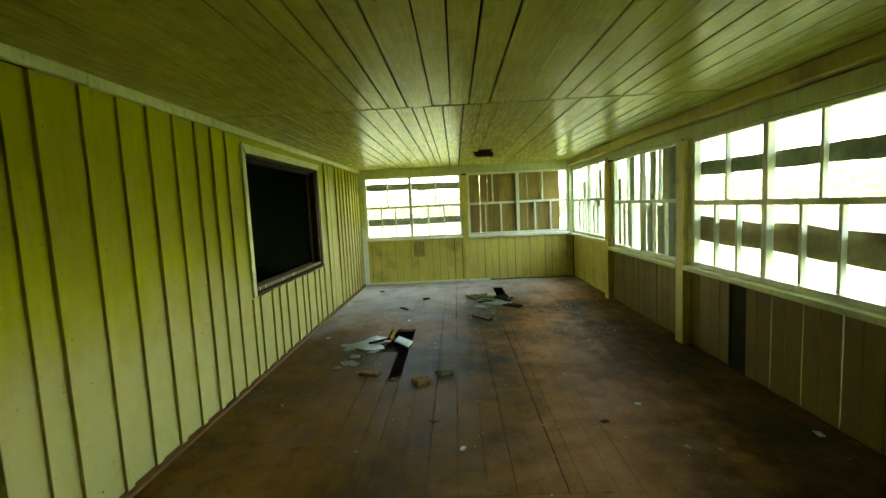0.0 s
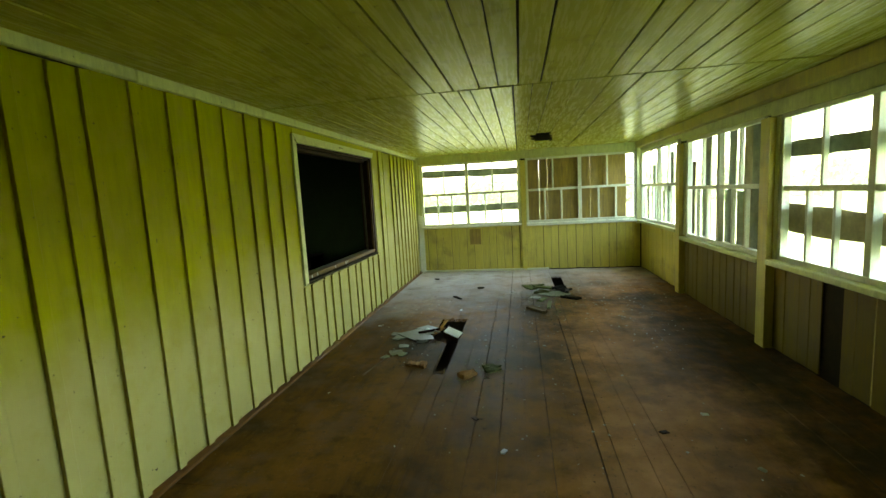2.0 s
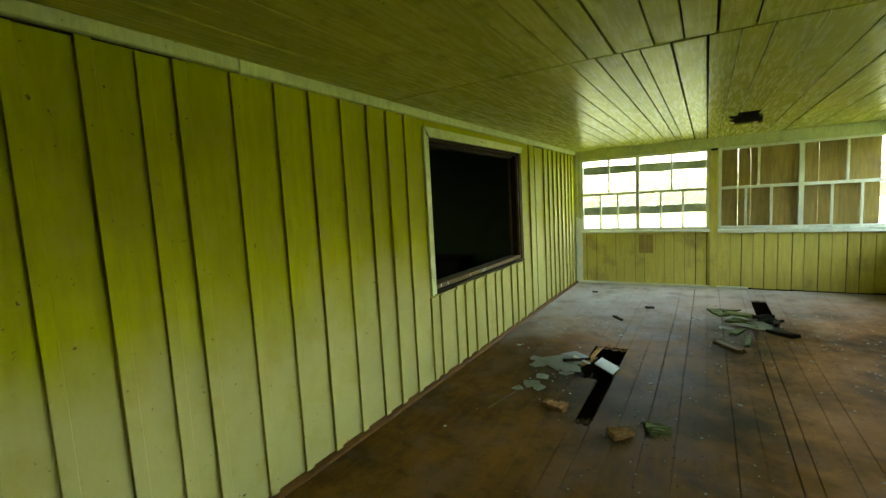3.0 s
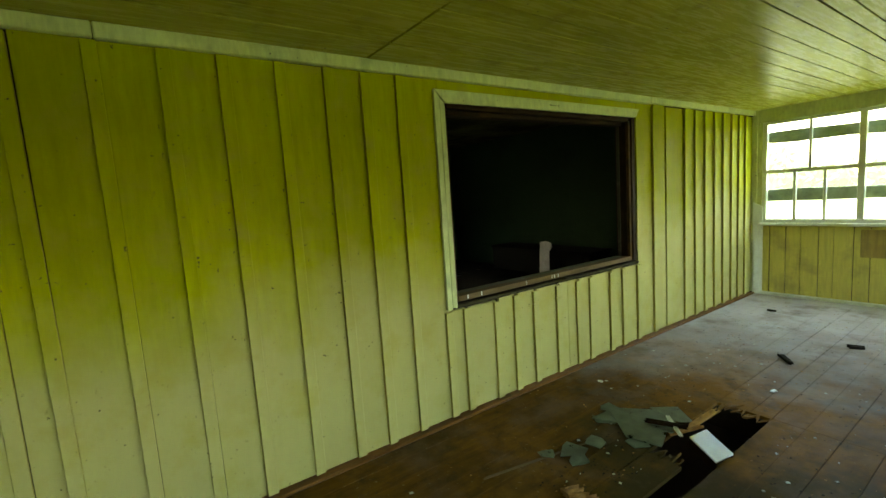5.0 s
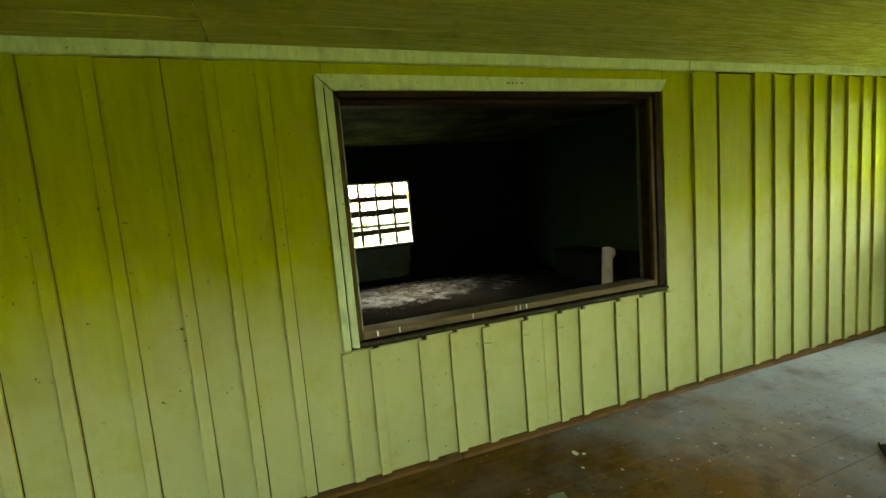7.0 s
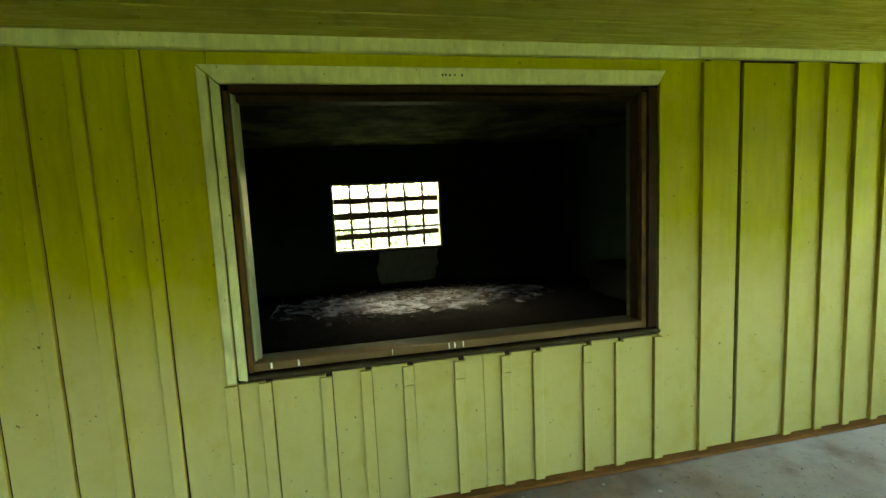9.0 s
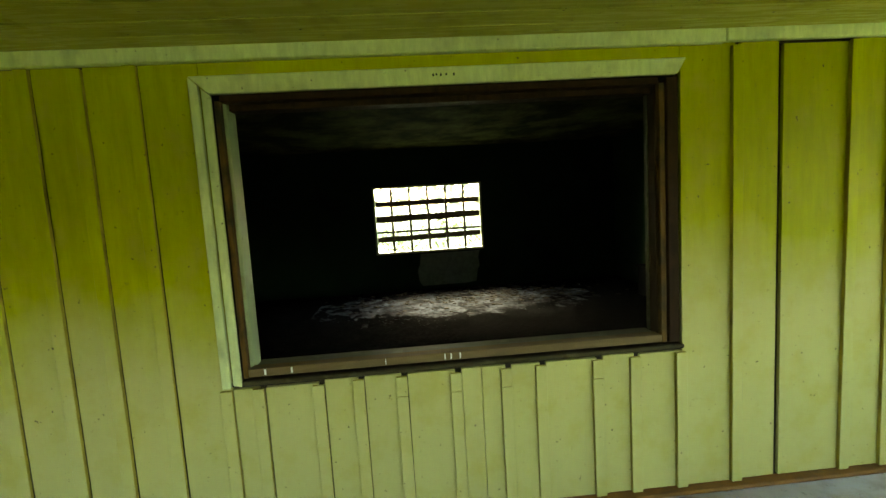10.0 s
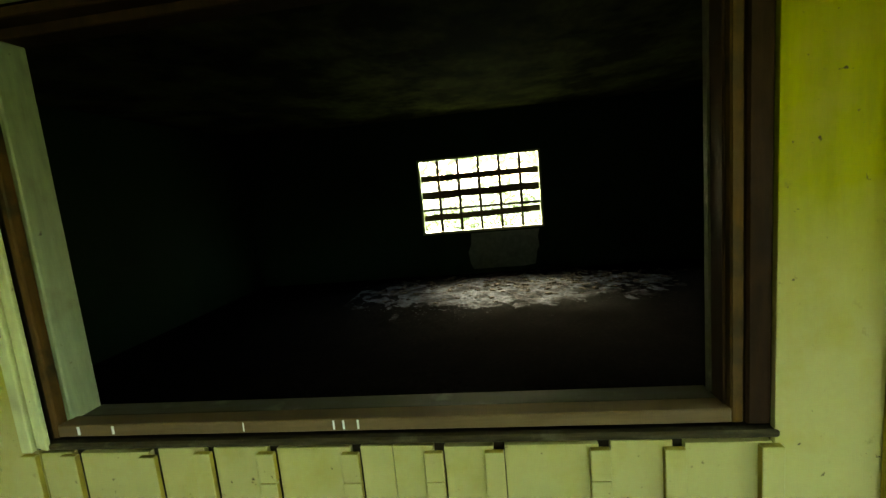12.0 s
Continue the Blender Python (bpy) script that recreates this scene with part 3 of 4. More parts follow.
for run, r0, r1, seams, drop in ((bm, YS, 3.66, NEAR_SEAMS, 0.0), (far_run, 3.665, YN, FAR_SEAMS, 0.005)):
    for a, b in zip(seams, seams[1:]):
        b -= rng.choice((0.003, 0.006, 0.009, 0.013))
        z = ZC - drop + rng.uniform(-0.002, 0.002)
        runs = [(r0 + rng.uniform(0, 0.004), r1)]
        if r1 > 7 and b > HOLE_C[0] and a < HOLE_C[1]:
            runs = [(r0, HOLE_C[2] + rng.uniform(-0.12, 0.10)), (HOLE_C[3] + rng.uniform(-0.05, 0.03), r1)]
        for p, q in runs:
            box(run, a, b, p, q, z, z + 0.018, 0.0015)
structure("ceiling", bm, CEILING, "painted tongue and groove board ceiling with water stains", "ceiling")
structure("ceiling_far", far_run, CEILING, "glossy painted board ceiling with water stains and a hole", "ceiling")
bm = bmesh.new()
box(bm, XW - 0.02, XE + 0.05, YS, YN + 0.05, ZC + 0.28, ZC + 0.31)
box(bm, XE + 0.02, XE + 0.05, YS, YN + 0.05, ZC + 0.002, ZC + 0.28)
box(bm, XW - 0.02, XE + 0.02, YN + 0.02, YN + 0.05, ZC + 0.002, ZC + 0.28)
box(bm, XW - 0.02, XE + 0.02, YS, YS + 0.03, ZC + 0.03, ZC + 0.28)
structure("ceiling_void", bm, DARKWOOD, "dark boards above the porch ceiling", "ceiling")

# ---- opening in the house wall: casing, bare frame and jambs ----
opening = empty("house_window", "glassless house window with pale casing and bare brown frame", "window", kind="structure")
y0, y1, z0, z1 = WIN
# mitred top casing
bm = bmesh.new()
def prism(bm, profile, x0, x1):
    """A flat shape given in y and z, drawn out from x0 to x1."""
    a = [bm.verts.new((x0, y, z)) for y, z in profile]
    b = [bm.verts.new((x1, y, z)) for y, z in profile]
    bm.faces.new(a)
    bm.faces.new(b[::-1])
    n = len(a)
    for i in range(n):
        bm.faces.new((a[i], b[i], b[(i + 1) % n], a[(i + 1) % n]))
    return bm


prism(bm, [(4.112, 2.200), (4.197, 2.120), (6.360, 2.126), (6.405, 2.200)], XW, XW + 0.024)
bmesh.ops.bevel(bm, geom=bm.edges[:], offset=0.003, segments=1, affect="EDGES")
part("top_casing", bm, TRIM, opening, "pale casing board with chipped paint")
bm = prism(bmesh.new(), [(4.110, 2.197), (4.150, 2.158), (4.150, 0.770), (4.110, 0.770)], XW, XW + 0.022)
bmesh.ops.bevel(bm, geom=bm.edges[:], offset=0.003, segments=1, affect="EDGES")
part("side_casing", bm, TRIM, opening, "pale casing board with chipped paint")
bm = prism(bmesh.new(), [(4.158, 2.150), (4.197, 2.115), (4.197, 0.770), (4.158, 0.780)], XW - 0.003, XW + 0.013)
bmesh.ops.bevel(bm, geom=bm.edges[:], offset=0.003, segments=1, affect="EDGES")
part("side_casing", bm, TRIM, opening, "stepped pale casing strip")
# faint dark marks on the top casing
for k, y in enumerate((5.19, 5.205, 5.225, 5.25, 5.285)):
    block("paint_mark", BLACK, opening, XW + 0.0242, XW + 0.0252, y, y + 0.008, 2.158 + 0.003 * (k % 2), 2.170, 0, "small dark mark")
# bare brown frame set back in the opening
F0, F1 = XW - 0.075, XW - 0.012
block("frame_stile", RUST, opening, XW - 0.050, F1, 4.199, 4.224, 0.80, 2.098, 0.004)
block("frame_stile", BROWN, opening, F0 - 0.01, F1 + 0.006, 6.322, 6.383, 0.80, 2.122, 0.006, "dark bare wood stile")
block("frame_stile", RUST, opening, F0 - 0.01, F1 - 0.004, 6.287, 6.3205, 0.80, 2.098, 0.005, "orange-brown bare wood stile")
block("frame_stile", BROWN, opening, F0 - 0.03, F1 - 0.024, 6.277, 6.2855, 0.842, 2.098, 0.003, "dark bare wood stile")
block("frame_head", BROWN, opening, F0, F1, 4.225, 6.286, 2.092, 2.124, 0.004)
block("frame_rail", SILLWOOD, opening, F0, F1 + 0.004, 4.225, 6.286, 0.806, 0.846, 0.004, "bare wood sill rail with white paint marks")
block("sill_board", MOULD, opening, XW - 0.10, XW + 0.006, 4.145, 6.400, 0.768, 0.790, 0.006, "dark worn sill moulding")
for y, w in ((4.300, 0.009), (4.425, 0.008), (5.168, 0.005), (5.198, 0.006), (5.243, 0.006), (4.878, 0.003)):
    block("paint_mark", WHITE, opening, F1 + 0.003, F1 + 0.0055, y, y + w, 0.814, 0.842, 0, "white paint mark", None)
# pale jamb lining behind
J0, J1 = XW - 0.165, F0 - 0.002
block("jamb", JAMB, opening, J0, XW - 0.052, 4.192, 4.236, 0.82, 2.10, 0.004, "pale green painted jamb")
block("jamb", BROWN, opening, J0, F0 - 0.062, 6.302, 6.335, 0.846, 2.062, 0.004, "dark bare wood jamb")
block("jamb", OLDSILL, opening, F0 - 0.060, F0 - 0.032, 6.273, 6.290, 0.846, 2.062, 0.003, "dull green painted jamb strip")
block("jamb", BROWN, opening, J0, J1, 4.239, 6.284, 2.064, 2.105, 0.004)
block("jamb", OLDSILL, opening, J0, J1, 4.239, 6.284, 0.80, 0.842, 0.006, "chipped green painted inner sill")

# plaster under the room window, with bounced light painted into its tone
bm = prism(bmesh.new(), [(5.22, 0.64), (5.20, 0.44), (5.14, 0.30), (5.17, 0.10), (5.22, 0.0), (5.80, 0.004), (6.10, 0.0), (6.30, 0.03), (6.34, 0.26), (6.38, 0.34), (6.36, 0.50), (6.40, 0.64)], RX + 0.001, RX + 0.005)
structure("bare_plaster", bm, WALLPLASTER, "grey wall plaster below the room window, bounced light painted in", "plaster")

# ---- corner and edge trim ----
cornice = empty("cornice_trim", "pale painted trim strip along the ceiling edge", "trim", "", "structure")
for a, b in ((YS, 1.35), (1.352, 2.43), (2.433, 6.60), (6.603, YN - 0.03)):
    dz = random.Random(a).uniform(-0.004, 0.004)
    block("trim_strip", TRIM, cornice, XW - 0.002, XW + 0.035, a, b, ZC - 0.068 + dz, ZC - 0.002, 0.006)
base = empty("baseboard", "red-brown painted strip along the floor", "baseboard", "", "structure")
for a, b in ((YS, 1.2), (1.204, 4.72), (4.724, YN - 0.06)):
    block("baseboard_strip", RED_EDGE, base, XW - 0.02, XW + 0.058, a, b, 0.0, 0.021, 0.008)
strip = empty("end_baseboard", "pale painted strip at the foot of the end wall", "baseboard", "", "structure")
block("baseboard_strip", SASH, strip, -1.93, 0.55, YN - 0.05, YN - 0.002, 0.0, 0.035, 0.006)
bm = prism(bmesh.new(), [(-0.055, 0.0), (0.05, 0.0), (0.05, 1.12), (-0.055, 1.19)], -0.012, 0.012)
bmesh.ops.bevel(bm, geom=bm.edges[:], offset=0.003, segments=1, affect="EDGES")
ob = tagged(mesh_object("corner_board", bm, SASH), "pale painted board standing in the porch corner", "board")
ob.matrix_world = pose(-1.955, YN - 0.035, 0.001, 0, 0, -74)
block("corner_strip", TRIM, cornice, XW, XW + 0.06, YN - 0.05, YN - 0.032, 0.03, ZC - 0.07, 0.004)


# ---- things on the porch floor ----
def shard(rng, size, thick):
    """A flat broken piece with an uneven outline."""
    n = rng.randint(4, 6)
    turn = rng.uniform(0, 6.28)
    pts = []
    for i in range(n):
        a = turn + 6.283 * (i + rng.uniform(-0.3, 0.3)) / n
        r = size * rng.uniform(0.45, 1.0)
        pts.append((r * math.cos(a), r * math.sin(a)))
    bm = bmesh.new()
    lo = [bm.verts.new((x, y, 0)) for x, y in pts]
    hi = [bm.verts.new((x, y, thick)) for x, y in pts]
    bm.faces.new(lo[::-1])
    bm.faces.new(hi)
    for i in range(n):
        bm.faces.new((lo[i], lo[(i + 1) % n], hi[(i + 1) % n], hi[i]))
    return bm


rng = random.Random(31)
stack = 0
for x, y, size in ((-1.24, 5.02, 0.30), (-1.10, 5.20, 0.20), (-1.14, 4.90, 0.26), (-1.02, 5.02, 0.13), (-1.36, 4.82, 0.10), (-1.26, 4.40, 0.11), (-1.17, 4.34, 0.09), (-1.32, 4.26, 0.07),
                   (-1.22, 4.55, 0.08), (-1.42, 5.0, 0.08), (-1.04, 4.74, 0.09), (0.22, 4.6, 0.03), (-0.38, 4.75, 0.03), (0.46, 6.86, 0.26), (0.30, 7.12, 0.2), (0.22, 6.66, 0.12), (0.66, 6.85, 0.1)):
    ob = mesh_object("glass_shard", shard(rng, size, 0.004), GLASS)
    stack = (stack + 1) % 5
    ob.matrix_world = pose(x, y, 0.0025 + 0.0045 * stack, rng.uniform(-0.6, 0.6), rng.uniform(-0.6, 0.6), 0)
    tagged(ob, "dusty green window glass shard lying on the floor", "glass shard", "broken glass by the floor holes")


def splinter(length, width, thick, seed, jag=0.25):
    """A broken length of board along its own x, with jagged ends."""
    rng = random.Random(seed)
    bm = bmesh.new()
    n = 11
    outline = []
    for i in range(n + 1):
        w = width * (i / n - 0.5)
        outline.append((length * 0.5 - rng.uniform(0, jag) * length * 0.4, w))
    for i in range(n + 1):
        w = width * (0.5 - i / n)
        outline.append((-length * 0.5 + rng.uniform(0, jag) * length * 0.4, w))
    top = [bm.verts.new((x * 0.96, y * 0.92, thick * rng.uniform(0.7, 1.15))) for x, y in outline]
    low = [bm.verts.new((x, y, 0)) for x, y in outline]
    bm.faces.new(top)
    bm.faces.new(low[::-1])
    for i in range(len(top)):
        bm.faces.new((low[i], low[(i + 1) % len(low)], top[(i + 1) % len(top)], top[i]))
    return bm


def broken(name, mat, label, category, size, m, seed, jag=0.25, group=""):
    ob = mesh_object(name, splinter(*size, seed, jag), mat)
    ob.matrix_world = m
    return tagged(ob, label, category, group)


def torn(name, mat, label, spikes, length, width, thick, m, seed, group=""):
    """A torn plank end: overlapping jagged spikes of different length."""
    rng = random.Random(seed)
    root = empty(name, label, "wood scrap", group)
    made = []
    for k in range(spikes):
        bm = splinter(length * rng.uniform(0.45, 1.0), width * rng.uniform(0.16, 0.36), thick * rng.uniform(0.5, 1.2), seed * 10 + k, 0.9)
        for v in bm.verts:
            v.co.y *= 1.15 - 1.0 * (v.co.x / length + 0.5)
        bm.transform(pose(rng.uniform(-0.15, 0.15) * length, width * (k / (spikes - 1) - 0.5), thick * 0.35 * (k % 3), rng.uniform(-14, 14), rng.uniform(-9, 0), rng.uniform(-16, 16)))
        made.append(bm)
    low = min(v.co.z for bm in made for v in bm.verts)
    for bm in made:
        for v in bm.verts:
            v.co.z -= low
        part("spike", bm, mat, root)
    root.matrix_world = m
    return root


broken("wood_stick", SILLWOOD, "thin grey-brown wood stick lying on the floor", "stick", (0.72, 0.012, 0.008), pose(-1.33, 4.19, 0.002, 0, 0, 78), 1, 0.05)
broken("wood_stick", SASH, "short pale wood stick leaning over the floor hole", "stick", (0.30, 0.022, 0.012), pose(-0.99, 5.02, 0.035, 0, -6, -48), 2, 0.1)
def torn_plate(name, mat, label, length, width, thick, m, seed):
    """A lump of torn plank in one piece: a thick flat root that runs out into ragged teeth, its layers lifting."""
    rng = random.Random(seed)
    bm = bmesh.new()
    n, rows = 22, []
    for i in range(n + 1):
        y = width * (i / n - 0.5)
        reach = length * (rng.uniform(0.35, 0.6) if i % 3 else rng.uniform(0.7, 1.0)) * (1 - 0.5 * abs(2 * i / n - 1) ** 3)
        back = length * rng.uniform(0.0, 0.10)
        ring = [(back, 0.0), (back, thick * rng.uniform(0.8, 1.3)), (reach * 0.5, thick * rng.uniform(0.7, 1.5)), (reach, thick * rng.uniform(0.4, 1.1)), (reach * 0.97, thick * 0.1), (reach * 0.4, 0.0)]
        rows.append([bm.verts.new((x - length / 2, y + rng.uniform(-0.25, 0.25) * width / n, z)) for x, z in ring])
    for a, b in zip(rows, rows[1:]):
        for k in range(6):
            bm.faces.new((a[k], a[(k + 1) % 6], b[(k + 1) % 6], b[k]))
    bm.faces.new(rows[0])
    bm.faces.new(rows[-1][::-1])
    ob = mesh_object(name, bm, mat)
    ob.matrix_world = m
    return tagged(ob, label, "wood scrap")


torn_plate("wood_chunk", RAWWOOD, "splintered orange-brown end of a broken plank", 0.17, 0.20, 0.026, pose(-0.95, 4.11, 0.0, 0, 0, 68), 3)
torn_plate("wood_chunk", RAWWOOD, "ochre lump of broken rotten plank", 0.20, 0.11, 0.034, pose(-0.45, 3.88, 0.0, 0, 0, 40), 4)
torn_plate("wood_chunk", MOSS, "small mossy lump of rotten wood", 0.19, 0.14, 0.020, pose(-0.25, 4.03, 0.0, 0, 0, 20), 5)
for k, (x, y, turn) in enumerate(((-0.73, 3.93, 90), (-0.88, 4.74, 90), (-0.73, 5.56, -90), (0.615, 7.22, 90), (0.615, 8.22, -90), (-0.88, 5.56, -90))):
    torn("plank_end", FLOOR, "splintered end of a broken brown floor plank", 5, 0.16 + 0.02 * (k % 3), 0.12, 0.010, pose(x, y, -0.018, 0, 0, turn), 30 + k, "broken plank ends at the holes")
broken("broken_plank", SILLWOOD, "broken grey-brown plank end lying on the floor", "plank", (0.38, 0.080, 0.034), pose(0.20, 5.97, 0.001, 6, 0, -52), 6, 0.3, "broken planks by the far hole")
broken("broken_plank", MOSS, "narrow mossy plank piece by the floor hole", "plank", (0.42, 0.05, 0.026), pose(0.37, 6.22, 0.001, 0, 0, 84), 7, 0.4, "broken planks by the far hole")
torn_plate("broken_plank", MOSS, "mossy green broken boards lying by the floor hole", 0.40, 0.34, 0.020, pose(0.24, 7.42, 0.0, 0, 0, 24), 8)
torn_plate("broken_plank", MOSS, "mossy broken board lying beside the floor hole", 0.34, 0.22, 0.024, pose(0.38, 6.95, 0.0, 0, 0, -34), 9)
torn("broken_plank", BLACK, "blackened torn plank end at the floor hole", 6, 0.30, 0.16, 0.035, pose(0.62, 7.10, 0.0, 0, 0, 50), 19)
broken("broken_plank", BLACK, "blackened plank piece beside the floor hole", "plank", (0.32, 0.12, 0.03), pose(0.70, 6.62, 0.001, 0, 0, -40), 10, 0.5, "broken planks by the far hole")
broken("charred_scrap", BLACK, "small black scrap on the floor", "scrap", (0.12, 0.06, 0.022), pose(-0.645, 7.38, 0.001, 0, 0, 30), 11, 0.6)
broken("charred_scrap", BLACK, "curled black strip on the floor", "scrap", (0.22, 0.04, 0.02), pose(-0.94, 6.71, 0.001, 0, 0, -52), 12, 0.4)
broken("charred_scrap", BLACK, "small black scrap on the floor", "scrap", (0.09, 0.03, 0.02), pose(-1.53, 8.2, 0.001, 0, 0, 10), 13, 0.6)
for k, (x, y, a) in enumerate(((-0.98, 5.12, 35), (-0.93, 5.05, 60), (-1.03, 5.0, 10), (-0.9, 5.2, 80))):
    broken("splinter", RAWWOOD if k % 2 else BROWN, "splintered strip of broken floor plank", "splinter", (0.2 + 0.03 * k, 0.035, 0.015), pose(x, y, 0.004 + 0.016 * k, 4 * k, -8, a), 40 + k, 0.5, "splinters at the floor hole")
for k, (x, y, size, turn, mat) in enumerate(((0.30, 6.55, (0.34, 0.07, 0.02), 70, MOSS), (0.34, 7.30, (0.36, 0.10, 0.025), -12, MOSS), (0.68, 6.98, (0.30, 0.06, 0.03), 82, BLACK))):
    broken("broken_plank", mat, "mossy green strip of rotten floor board" if mat is MOSS else "blackened strip of rotten floor board", "plank", size, pose(x, y, 0.003 + 0.007 * k, 3, 2, turn), 80 + k, 0.5, "broken planks by the far hole")
crate = empty("white_box", "broken white-faced wooden box tipped into the floor hole", "box")
mt = pose(-0.76, 4.97, 0.0, 12, 18, -18)
block("front_panel", BRIGHT, crate, -0.13, 0.13, -0.085, 0.085, 0.05, 0.068, 0.003, "dirty white painted face")
block("side_panel", BROWN, crate, -0.13, -0.118, -0.085, 0.085, -0.05, 0.049, 0.002)
block("side_panel", BROWN, crate, -0.117, 0.13, -0.085, -0.075, -0.05, 0.049, 0.002)
block("side_panel", BROWN, crate, -0.117, 0.13, 0.075, 0.085, -0.05, 0.049, 0.002)
crate.matrix_world = mt @ Matrix.Scale(0.70, 4)
for k, (x, y, sz, mat) in enumerate(((1.20, 3.30, 0.026, WHITE), (-0.12, 2.76, 0.03, WHITE), (1.26, 2.70, 0.022, CHIPS), (-1.72, 5.32, 0.022, WHITE), (-0.80, 6.02, 0.025, WHITE), (-0.33, 3.14, 0.03, BROWN), (0.87, 3.05, 0.03, BROWN), (2.12, 2.80, 0.035, CHIPS))):
    broken("floor_scrap", mat, "small pale paint chip on the floor" if mat is not BROWN else "small dark wood chip on the floor", "scrap", (sz * 2, sz, 0.008), pose(x, y, 0.0005, 0, 0, k * 63), 60 + k, 0.5, "scraps strewn on the floor")


def litter(name, mat, label, seed, count, spots, size, z=0.0005):
    """Countless crumbs strewn about some spots of the floor."""
    rng = random.Random(seed)
    bm = bmesh.new()
    for _ in range(count):
        cx, cy, sx, sy = rng.choice(spots)
        x, y = rng.gauss(cx, sx), rng.gauss(cy, sy)
        if z > -0.03 and any(a0 - 0.09 < x < a1 + 0.09 and b0 - 0.06 < y < b1 + 0.06 for a0, a1, b0, b1 in HOLES):
            continue
        k = size * rng.uniform(0.3, 1.0) ** 1.5
        a = rng.uniform(0, 6.28)
        h = k * rng.uniform(0.1, 0.35)
        if not (XW + 0.03 < x < XE - 0.06 and YS < y < YN - 0.06) and z > -0.03:
            continue
        base = [(x + k * math.cos(a + t) * w, y + k * math.sin(a + t)) for t, w in ((0, 1), (1.3, 0.6), (3.0, 1), (4.4, 0.7))]
        lo = [bm.verts.new((p, q, z)) for p, q in base]
        hi = [bm.verts.new((x + (p - x) * 0.7, y + (q - y) * 0.7, z + h)) for p, q in base]
        bm.faces.new(hi)
        for i in range(4):
            bm.faces.new((lo[i], lo[(i + 1) % 4], hi[(i + 1) % 4], hi[i]))
    return tagged(mesh_object(name, bm, mat), label, "litter", kind="stuff")


MIDDLE = ((-0.1, 4.6, 0.45, 0.6), (0.2, 6.0, 0.5, 0.8), (0.3, 7.3, 0.5, 0.6), (-0.9, 4.9, 0.3, 0.4), (1.2, 6.6, 0.4, 0.9), (0.3, 3.2, 0.8, 0.8), (-0.4, 7.0, 0.6, 0.8), (-1.4, 6.4, 0.3, 1.0))
litter("paint_chips", CHIPS, "pale paint and glass chips strewn over the floor", 5, 380, MIDDLE, 0.014)
litter("glass_crumbs", CHIPS, "pale glass crumbs strewn along the windows", 14, 200, ((1.45, 6.3, 0.3, 0.8), (1.0, 5.6, 0.35, 0.8), (1.5, 7.6, 0.3, 0.5)), 0.016)
litter("dark_crumbs", BLACK, "dark crumbs of rotten wood strewn over the floor", 6, 1700, MIDDLE + ((-1.3, 5.6, 0.35, 0.9), (-1.0, 7.0, 0.5, 0.9)), 0.006)
litter("brown_crumbs", RAWWOOD, "brown crumbs of broken wood strewn over the floor", 7, 800, MIDDLE + ((-1.3, 5.6, 0.35, 0.9), (-0.9, 6.8, 0.5, 0.9)), 0.009)

litter("rotten_wood", BLACK, "blackened rotten wood crumbs round the far floor hole", 12, 700, ((0.28, 6.7, 0.25, 0.4), (0.12, 6.1, 0.25, 0.35), (-1.05, 4.75, 0.12, 0.35), (-0.4, 4.3, 0.2, 0.5)), 0.010)
litter("mossy_crumbs", MOSS, "mossy crumbs round the far floor hole", 13, 350, ((0.2, 7.1, 0.22, 0.3), (0.45, 6.5, 0.2, 0.3), (-0.4, 3.9, 0.15, 0.2)), 0.017)

# broken board end hanging at the ceiling hole, black to stand for its dark
broken("hanging_splinter", BLACK, "broken board end at the ceiling hole, black to paint the hole's dark", "splinter", (0.34, 0.16, 0.015), pose(0.36, 6.85, ZC - 0.015, 62, 0, 14), 70, 0.6)
broken("hanging_splinter", DARKWOOD, "thin dark splinter hanging from the ceiling hole", "splinter", (0.22, 0.04, 0.012), pose(0.50, 7.25, ZC - 0.02, 0, 16, 70), 71, 0.6)

# ---- things in the dark room ----
chest = empty("low_cabinet", "low dark wooden cabinet standing in the dark room", "cabinet")
block("body", UNLITWOOD, chest, -1.2, 1.2, -0.28, 0.28, 0.06, 0.50, 0.01)
block("top", UNLITWOOD, chest, -1.23, 1.23, -0.30, 0.30, 0.502, 0.53, 0.008)
for a in (-1.14, 1.10):
    for b in (-0.24, 0.20):
        block("leg", UNLITWOOD, chest, a, a + 0.05, b, b + 0.05, 0.0, 0.058, 0.003)
chest.matrix_world = pose(-5.4, 8.86, RZ0)
bm = prism(bmesh.new(), [(-0.13, 0.0), (0.09, 0.0), (0.10, 0.52), (0.17, 0.60), (0.15, 0.67), (0.04, 0.70), (-0.09, 0.68)], -0.004, 0.004)
ob = tagged(mesh_object("card_sheet", bm, PAPER), "torn dusty grey card sheet leaning on the dark cabinet", "card")
ob.matrix_world = pose(-5.05, 8.44, RZ0, 0, 0, -84)
PATCH = ((-7.2, 5.2, 0.42, 0.55), (-7.3, 6.4, 0.40, 0.60), (-6.7, 4.9, 0.40, 0.45), (-7.0, 5.8, 0.5, 0.8), (-6.9, 7.0, 0.35, 0.5))
# the window's pool of light, modelled as a thin pale sheet
bm = bmesh.new()
nx, ny = 70, 110
grid = []
